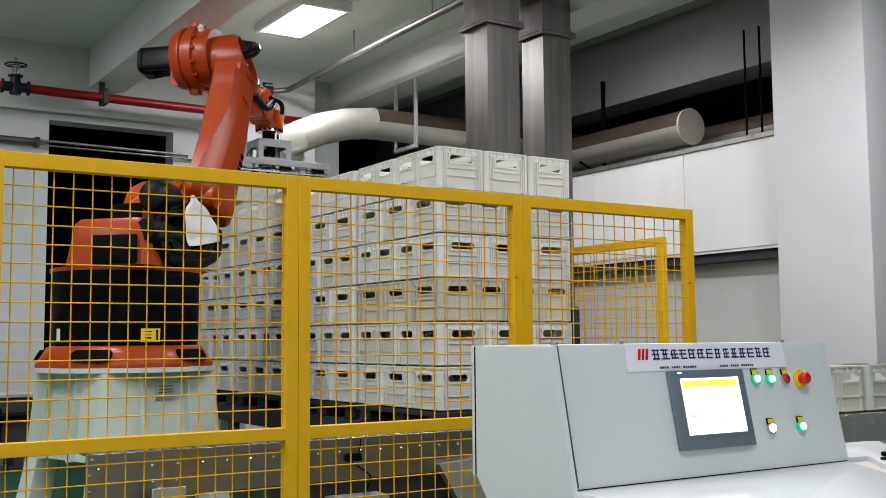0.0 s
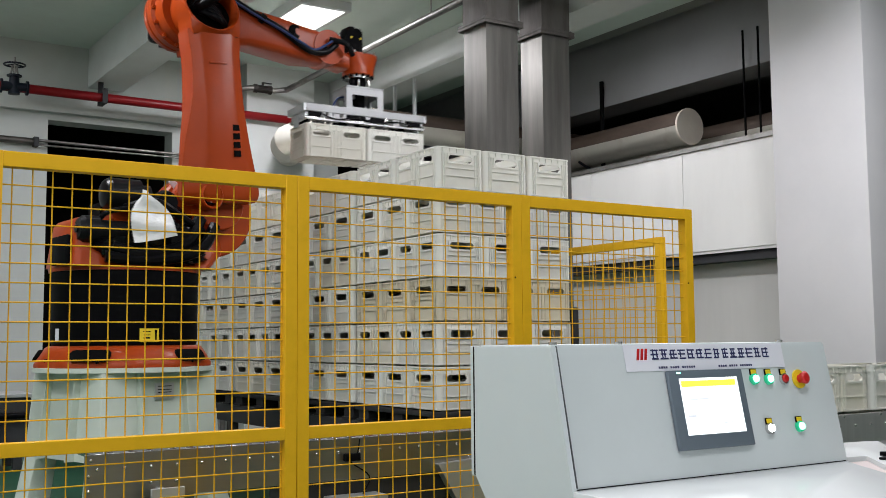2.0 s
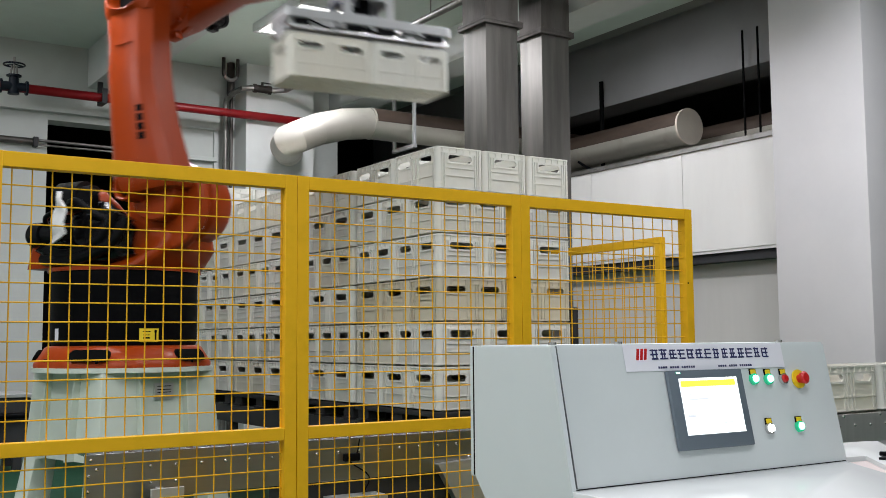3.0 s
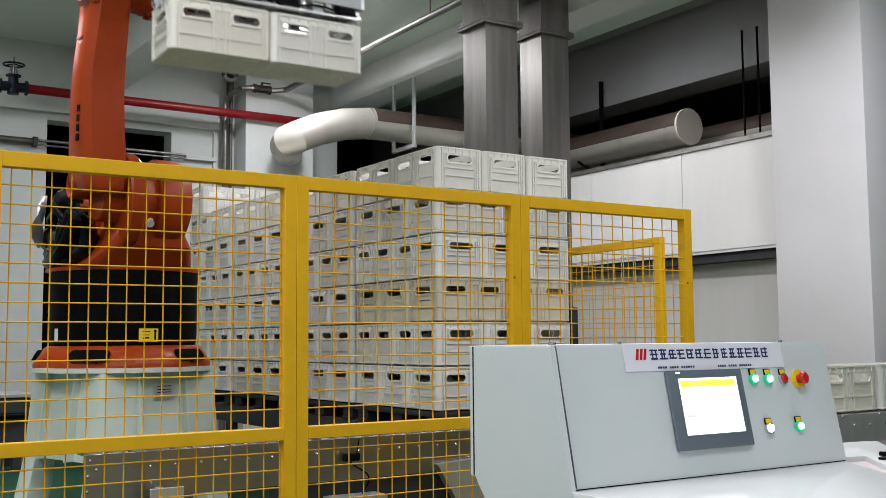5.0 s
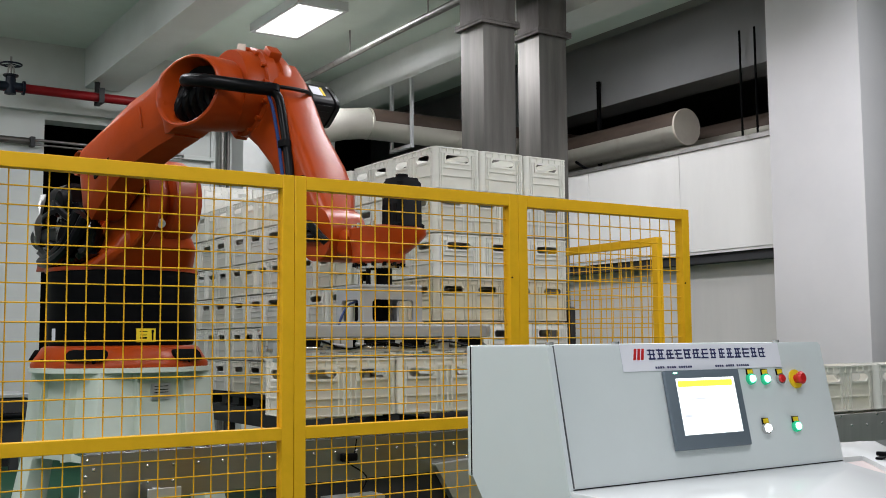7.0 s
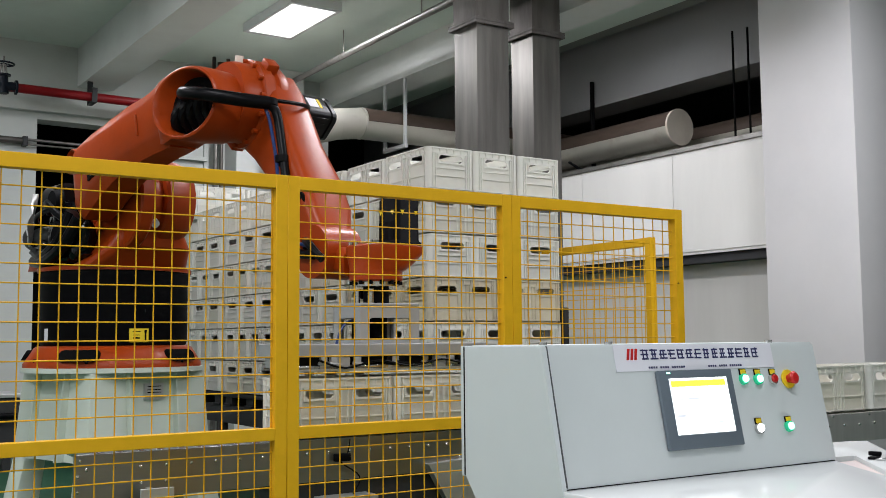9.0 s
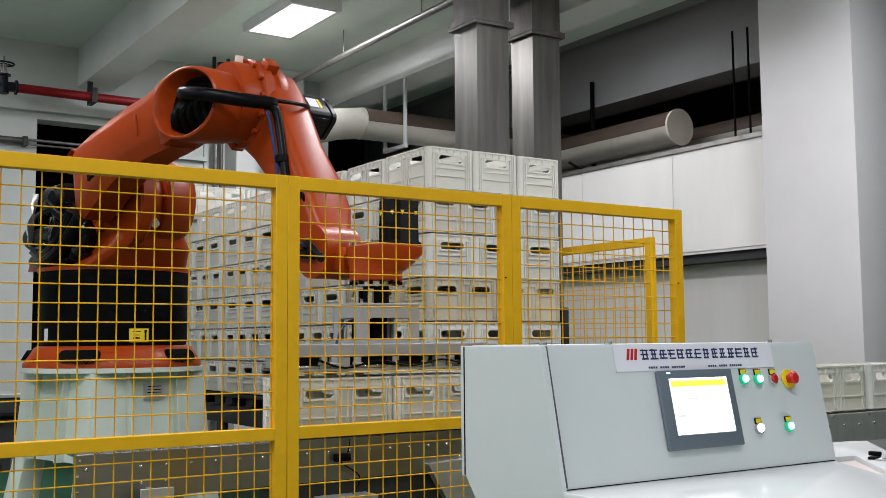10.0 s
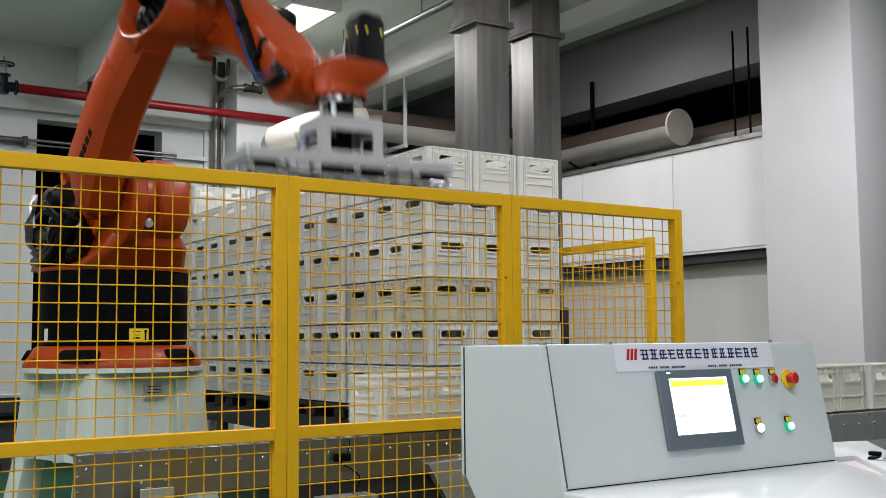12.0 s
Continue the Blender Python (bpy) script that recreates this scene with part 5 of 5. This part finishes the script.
rod(bm, (-0.16, -0.13, 0.18), (-0.20, -0.13, 0.225), 0.028, seg=14)
part("oil_cap", bm, M_CAP, fore, "cream oil cap")
bm = bmesh.new()
rod(bm, (1.0, -0.12, 0.075), (1.0, -0.128, 0.075), 0.06, seg=24)
part("access_hole", bm, M_GAP, fore, "dark round access hole")

# wrist, always upright: origin on the wrist axis, x forwards
wrist = new("wrist")
wrist.parent = rob
bm = bmesh.new()
loft(bm, [[(x, cy + a, b + cz) for a, b in rounded(hw, hh, 0.04, 3)] for x, cy, cz, hw, hh in
          ((-0.13, 0.03, 0.0, 0.06, 0.05), (-0.09, 0.03, 0.0, 0.095, 0.085), (0.02, 0.03, -0.01, 0.10, 0.095), (0.12, 0.02, -0.05, 0.11, 0.085), (0.24, 0.02, -0.085, 0.125, 0.07))])
# the gear housing: a broad lip on top that draws in towards the flange
loft(bm, [[(D5 + cx + a, cy + b, z) for a, b in rounded(hx, hy, r, 5)] for cx, cy, hx, hy, r, z in
          ((0.0, 0.055, 0.140, 0.178, 0.08, 0.016), (0.005, 0.06, 0.160, 0.195, 0.09, 0.006), (0.005, 0.06, 0.160, 0.195, 0.09, -0.025), (0.0, 0.04, 0.156, 0.175, 0.12, -0.08),
           (0.0, 0.01, 0.152, 0.155, 0.15, -0.125), (0.0, 0.0, 0.147, 0.147, 0.146, -0.133), (0.0, 0.0, 0.147, 0.147, 0.146, -0.180), (0.0, 0.0, 0.135, 0.135, 0.134, -0.19))])
part("casting", bm, M_ORANGE, wrist, "orange cast wrist")
for x, y in ((-0.10, -0.10), (0.10, -0.12), (-0.02, -0.125)):
    bm = bmesh.new()
    rod(bm, (D5 + x, y, 0.006), (D5 + x, y, 0.034), 0.013, seg=8)
    part("bolt", bm, M_CHROME, wrist)
MY = 0.15
bm = bmesh.new()
loft(bm, [[(D5 + 0.02 + a, MY + b, z) for a, b in rounded(h, h, r, 3)] for h, r, z in ((0.096, 0.02, 0.017), (0.096, 0.02, 0.035), (0.089, 0.032, 0.045), (0.087, 0.032, 0.272), (0.078, 0.035, 0.288), (0.076, 0.035, 0.30))])
wm = part("wrist_motor", bm, M_BLACK, wrist, "black wrist motor")
for k in range(3):
    box_part("cooling_rib", (D5 - 0.0705, D5 - 0.0665, MY - 0.06 + 0.05 * k, MY - 0.035 + 0.05 * k, 0.05, 0.22), M_BLACK, wrist)
    box_part("cooling_rib", (D5 - 0.045 + 0.05 * k, D5 - 0.02 + 0.05 * k, MY - 0.0905, MY - 0.0865, 0.05, 0.15), M_BLACK, wrist)
bm = bmesh.new()
rod(bm, (D5 + 0.02, MY, 0.29), (D5 + 0.02, MY, 0.325), 0.036, seg=14)
part("encoder_cap", bm, M_BLACK, wrist)
for p, along in (((D5 + 0.1102, MY - 0.05, 0.2), 1), ((D5 + 0.1102, MY + 0.05, 0.2), 1), ((D5 - 0.03, MY - 0.0902, 0.2), 0), ((D5 + 0.07, MY - 0.0902, 0.2), 0)):
    bm = bmesh.new()
    tri = [(-0.014, 0.012), (0.0, -0.014), (0.014, 0.012)]
    bm.faces.new([bm.verts.new((p[0], p[1] + a, p[2] + b) if along else (p[0] + a, p[1], p[2] + b)) for a, b in tri])
    part("warning_mark", bm, M_LAMPY, wm, "small yellow warning triangle")
bm = bmesh.new()
rod(bm, (D5, 0, -0.192), (D5, 0, -0.216), 0.125, seg=36)
fl = part("flange", bm, M_CHROME, wrist, "bright steel tool flange")
for k in range(14):
    bm = bmesh.new()
    a = 2 * math.pi * k / 14
    rod(bm, (D5 + 0.136 * math.cos(a), 0.136 * math.sin(a), -0.186), (D5 + 0.136 * math.cos(a), 0.136 * math.sin(a), -0.205), 0.011, seg=8)
    part("bolt", bm, M_BLACK, fl)
bm = bmesh.new()
rod(bm, (D5, 0, -0.217), (D5, 0, -H5 - 0.018), 0.072, seg=28)
quad_box(bm, D5 - 0.1, D5 - 0.06, -0.06, 0.0, -0.28, -0.225, bevel=0.006)
part("tool_changer", bm, M_BLACK, wrist, "black tool changer")
bm = bmesh.new()
rod(bm, (D5 - 0.05, -0.09, -H5 - 0.018), (D5 - 0.05, -0.09, -0.236), 0.014, seg=10)
rod(bm, (D5 + 0.06, -0.085, -H5 - 0.018), (D5 + 0.06, -0.085, -0.23), 0.018, seg=10)
part("air_fitting", bm, M_CHROME, wrist, "bright air fittings")
bm = bmesh.new()
tube(bm, [(-0.02, -0.18, 0.06), (0.1, -0.24, 0.03), (0.16, -0.24, -0.02), (0.2, -0.22, -0.06)], 0.024, 10, 6)
part("hose_tail", bm, M_RUBBER, wrist)

# ================= crate gripper =================
grip = thing("crate_gripper", "grey aluminium crate gripper with clamps hung from the robot's flange", "gripper")
bm = bmesh.new()
quad_box(bm, -0.185, 0.185, -0.152, 0.152, -0.035, -0.019, bevel=0.003)
part("adapter_plate", bm, M_GRIP, grip)
def window_frame(bm, hw, z0, z1, ow, o0, o1, m, d):
    """A plate with a round-cornered window, in the plane x-z of m, d thick."""
    inner = [(a, (o0 + o1) / 2 + b) for a, b in rounded(ow, (o1 - o0) / 2, 0.018, 4)]
    zc, zh = (z0 + z1) / 2, (z1 - z0) / 2
    outer = []
    for a, b in inner:
        u, v = a / ow, (b - (o0 + o1) / 2) / ((o1 - o0) / 2)
        k = max(abs(u), abs(v))
        outer.append((u / k * hw, zc + v / k * zh))
    n = len(inner)
    vs = [[bm.verts.new(m @ Vector((a, y, b))) for a, b in ring] for ring, y in ((outer, 0), (inner, 0), (inner, d), (outer, d))]
    for p, q in ((0, 1), (1, 2), (2, 3), (3, 0)):
        for i in range(n):
            bm.faces.new((vs[p][i], vs[p][(i + 1) % n], vs[q][(i + 1) % n], vs[q][i]))
    bmesh.ops.recalc_face_normals(bm, faces=bm.faces[:])


for s in (-1, 1):
    bm = bmesh.new()
    window_frame(bm, 0.185, -0.235, -0.036, 0.128, -0.215, -0.098, pose(0, -0.152 if s < 0 else 0.136, 0), 0.016)
    part("window_plate", bm, M_GRIP, grip)
    bm = bmesh.new()
    window_frame(bm, 0.135, -0.235, -0.036, 0.095, -0.215, -0.098, pose(-0.183 if s < 0 else 0.169, 0, 0, 0, 0, -90) @ pose(0, 0, 0), 0.014)
    part("end_plate", bm, M_GRIP, grip)
bm = bmesh.new()
rod(bm, (0.02, 0, -0.235), (0.02, 0, -0.04), 0.045, seg=16)
quad_box(bm, -0.09, 0.0, 0.02, 0.12, -0.235, -0.10, bevel=0.005)
part("valve_block", bm, M_BLACK, grip, "black valve block")
for s in (-1, 1):
    box_part("long_beam", (-0.590, 0.590, s * 0.15 - 0.045, s * 0.15 + 0.045, -0.303, -0.236), M_GRIP, grip, 0.006, "extruded grey aluminium beam")
bm = bmesh.new()
quad_box(bm, -0.585, 0.585, -0.104, 0.104, -0.27, -0.258)
part("deck_plate", bm, M_GRIP, grip)
for s in (-1, 1):
    for x in (-0.5, -0.12, 0.12, 0.5):
        bm = bmesh.new()
        quad_box(bm, x - 0.06, x + 0.06, s * 0.15 - 0.03, s * 0.15 + 0.03, -0.345, -0.304, bevel=0.005)
        cyl = part("clamp_cylinder", bm, M_BLACK, grip, "black pneumatic clamp cylinder")
        bm = bmesh.new()
        rod(bm, (x - 0.1, s * 0.165, -0.358), (x + 0.1, s * 0.165, -0.358), 0.016, seg=12)
        rod(bm, (x + 0.06, s * 0.165, -0.358), (x + 0.085, s * 0.165, -0.358), 0.027, seg=6)
        part("piston_rod", bm, M_CHROME, cyl, "bright piston rod")
for s in (-1, 1):
    for x in (-0.3, 0.0, 0.3):
        box_part("slide_block", (x - 0.035, x + 0.035, s * 0.17 - 0.02, s * 0.17 + 0.02, -0.38, -0.304), M_GRIP, grip, 0.004, "grey slide block")
    box_part("slide_bar", (-0.585, 0.585, s * 0.195 - 0.004, s * 0.195 + 0.004, -0.376, -0.364), M_ALU, grip)
for s in (-1, 1):
    bm = bmesh.new()
    quad_box(bm, s * 0.57 - 0.02, s * 0.57 + 0.02, -0.16, 0.16, -0.36, -0.304)
    quad_box(bm, s * 0.606 - 0.006, s * 0.606 + 0.006, -0.05, 0.05, -0.425, -0.33, bevel=0.003)
    part("end_clamp", bm, M_ALU, grip, "steel end clamp")
random.seed(21)
for s in (-1, 1):
    for x in (-0.42, -0.36, -0.22, -0.03, 0.05, 0.2, 0.37, 0.43):
        bm = bmesh.new()
        h = random.uniform(0.02, 0.05)
        quad_box(bm, x - 0.018, x + 0.018, s * 0.182 - 0.014, s * 0.182 + 0.014, -0.304 - h, -0.3035, bevel=0.003)
        rod(bm, (x - 0.03, s * 0.19, -0.335), (x + 0.04, s * 0.19, -0.345), 0.009, seg=8)
        part("air_fitting", bm, random.choice((M_CHROME, M_BLACK, M_BLACK, M_GRIP)), grip, "pneumatic fitting")
    bm = bmesh.new()
    tube(bm, [(-0.45, s * 0.2, -0.32), (-0.3, s * 0.205, -0.36), (-0.1, s * 0.2, -0.325), (0.1, s * 0.205, -0.355), (0.3, s * 0.2, -0.325), (0.45, s * 0.2, -0.35)], 0.006, 6, 5)
    part("air_line", bm, M_RUBBER, grip, "black air line")
for s in (-1, 1):
    box_part("beam_cap", (s * 0.6025 - 0.012, s * 0.6025 + 0.012, -0.19, 0.19, -0.303, -0.236), M_ALU, grip, 0.003)
bm = bmesh.new()
tube(bm, [(-0.10, -0.02, -0.10), (-0.17, -0.04, -0.11), (-0.23, -0.07, -0.13), (-0.28, -0.09, -0.19), (-0.30, -0.09, -0.262)], 0.007, 8, 6)
part("air_hose", bm, M_BLUE, grip, "blue air hose")


# ================= what moves =================
def glide(table, t):
    """Monotone cubic through rows of (seconds, values...)."""
    T = np.array(table, float)
    x = T[:, 0]
    i = int(np.clip(np.searchsorted(x, t) - 1, 0, len(x) - 2))
    out = []
    for c in range(1, T.shape[1]):
        y = T[:, c]
        d = np.diff(y) / np.diff(x)
        m = np.zeros(len(x))
        for k in range(1, len(x) - 1):
            if d[k - 1] * d[k] > 0:
                h0, h1 = x[k] - x[k - 1], x[k + 1] - x[k]
                w1, w2 = 2 * h1 + h0, h1 + 2 * h0
                m[k] = (w1 + w2) / (w1 / d[k - 1] + w2 / d[k])
        m[0], m[-1] = d[0], d[-1]
        h = x[i + 1] - x[i]
        s = min(max((t - x[i]) / h, 0), 1)
        out.append((1 + 2 * s) * (1 - s) ** 2 * y[i] + s * (1 - s) ** 2 * h * m[i] + s * s * (3 - 2 * s) * y[i + 1] + s * s * (s - 1) * h * m[i + 1])
    return out


# seconds, azimuth, reach, height of the crates' rim, turn of the gripper
ARM = [(0.0, 44.05, 2.861, 2.977, 0), (0.3, 44.5, 2.849, 3.07, 0), (0.5, 44.8, 2.84, 3.11, 0), (0.8, 43.3, 2.83, 3.158, 0), (1.0, 39.5, 2.734, 3.163, 0), (1.2, 33.2, 2.63, 3.17, 0),
       (1.5, 22.86, 2.50, 3.18, 0), (2.0, 4.6, 2.16, 3.165, -3), (2.2, -1.8, 2.19, 3.175, -4), (2.5, -15.68, 2.179, 3.2, -4), (2.8, -37, 2.12, 3.28, -5),
       (3.0, -59.0, 2.13, 3.31, -6), (3.1, -67, 2.155, 3.31, -6), (3.2, -73.0, 2.19, 3.31, -5), (3.6, -83.5, 2.28, 3.31, -4), (4.2, -87.5, 2.333, 3.30, -2), (4.8, -89.0, 2.37, 3.275, -2),
       (5.0, -88.71, 2.461, 3.175, -1.5), (5.2, -88.17, 2.698, 2.995, -1), (5.4, -87.8, 2.99, 2.644, 0), (5.5, -87.1, 3.10, 2.458, 0), (5.7, -85.4, 3.22, 1.995, 0),
       (6.0, -83.2, 3.27, 1.535, 0), (6.2, -82.3, 3.25, 1.367, 0), (6.5, -82.0, 3.235, 1.263, 0), (7.0, -81.4, 3.22, 1.16, 0), (7.2, -81.25, 3.22, 1.139, 0), (8.2, -80.95, 3.22, 1.062, 0),
       (10.1, -80.95, 3.22, 1.062, 0), (10.3, -80.95, 3.22, 1.097, 0), (10.5, -80.95, 3.22, 1.113, 0), (11.0, -81.0, 3.22, 1.121, 0), (11.2, -81.3, 3.22, 1.155, 0),
       (11.4, -81.9, 3.23, 1.245, 0), (11.5, -82.2, 3.235, 1.315, 0), (11.6, -82.6, 3.23, 1.44, 0), (11.8, -83.4, 3.19, 1.756, -1.5), (12.0, -84.24, 3.14, 2.077, -3.3)]
RELEASE = 10.1


def arm_poses(t):
    phi, rho, rim, yaw = glide(ARM, t)
    base = Vector((rho * math.cos(radians(phi)), rho * math.sin(radians(phi)), 0))
    f = radians(phi)
    e, n, k = Vector((math.cos(f), math.sin(f), 0)), Vector((-math.sin(f), math.cos(f), 0)), Vector((0, 0, 1))
    zf = rim + GRIP_H
    ax, az = rho - D5, zf + H5
    dx, dz = ax - A2R, az - A2Z
    d = min(math.hypot(dx, dz), L2 + L3 - 1e-4)
    a = math.atan2(dz, dx) + math.acos((L2 * L2 + d * d - L3 * L3) / (2 * L2 * d))
    ex, ez = A2R + L2 * math.cos(a), A2Z + L2 * math.sin(a)
    b = math.atan2(az - ez, ax - ex)

    def frame_at(r, z, ang):
        x = e * math.cos(ang) + k * math.sin(ang)
        up = k * math.cos(ang) - e * math.sin(ang)
        m = Matrix((x, n, up)).transposed().to_4x4()
        m.translation = e * r + k * z
        return m

    return (pose(0, 0, 0, 0, 0, phi), frame_at(A2R, A2Z, a), frame_at(ex, ez, b), frame_at(ax, az, 0),
            pose(RX + base.x, RY + base.y, zf, 0, 0, yaw))


STEPS = [round(0.1 * i, 1) for i in range(121)]


def crate_pose(t, side):
    if t <= RELEASE:
        g = arm_poses(t)[4]
        return g @ pose(side * 0.3, 0, -GRIP_H - CH + 0.0)
    start = crate_pose(RELEASE, side).translation
    run = [(RELEASE, 0.0), (10.8, 0.0), (11.0, 0.035), (11.2, 0.115), (11.6, 0.33), (12.0, 0.52)]
    return pose(start.x + glide(run, t)[0], start.y, start.z)


def motions():
    rows = [(t, arm_poses(t)) for t in STEPS]
    for i, ob in enumerate((column, link, fore, wrist, grip)):
        walk(ob, [(t, p[i]) for t, p in rows])
    for side, ob in zip((-1, 1), carried):
        walk(ob, [(t, crate_pose(t, side)) for t in STEPS])
    # crates leaving along the conveyor, then halting
    for i, ob in enumerate(running):
        table = [(0.0, -1.4), (1.0, -0.75), (1.5, -0.42), (2.0, -0.1), (2.3, 0.0), (12.0, 0.0)]
        walk(ob, [(t, pose(5.98 + 0.625 * i + glide(table, t)[0], RUN_Y, OZ)) for t in STEPS if t <= 3 or t == 12])


motions()
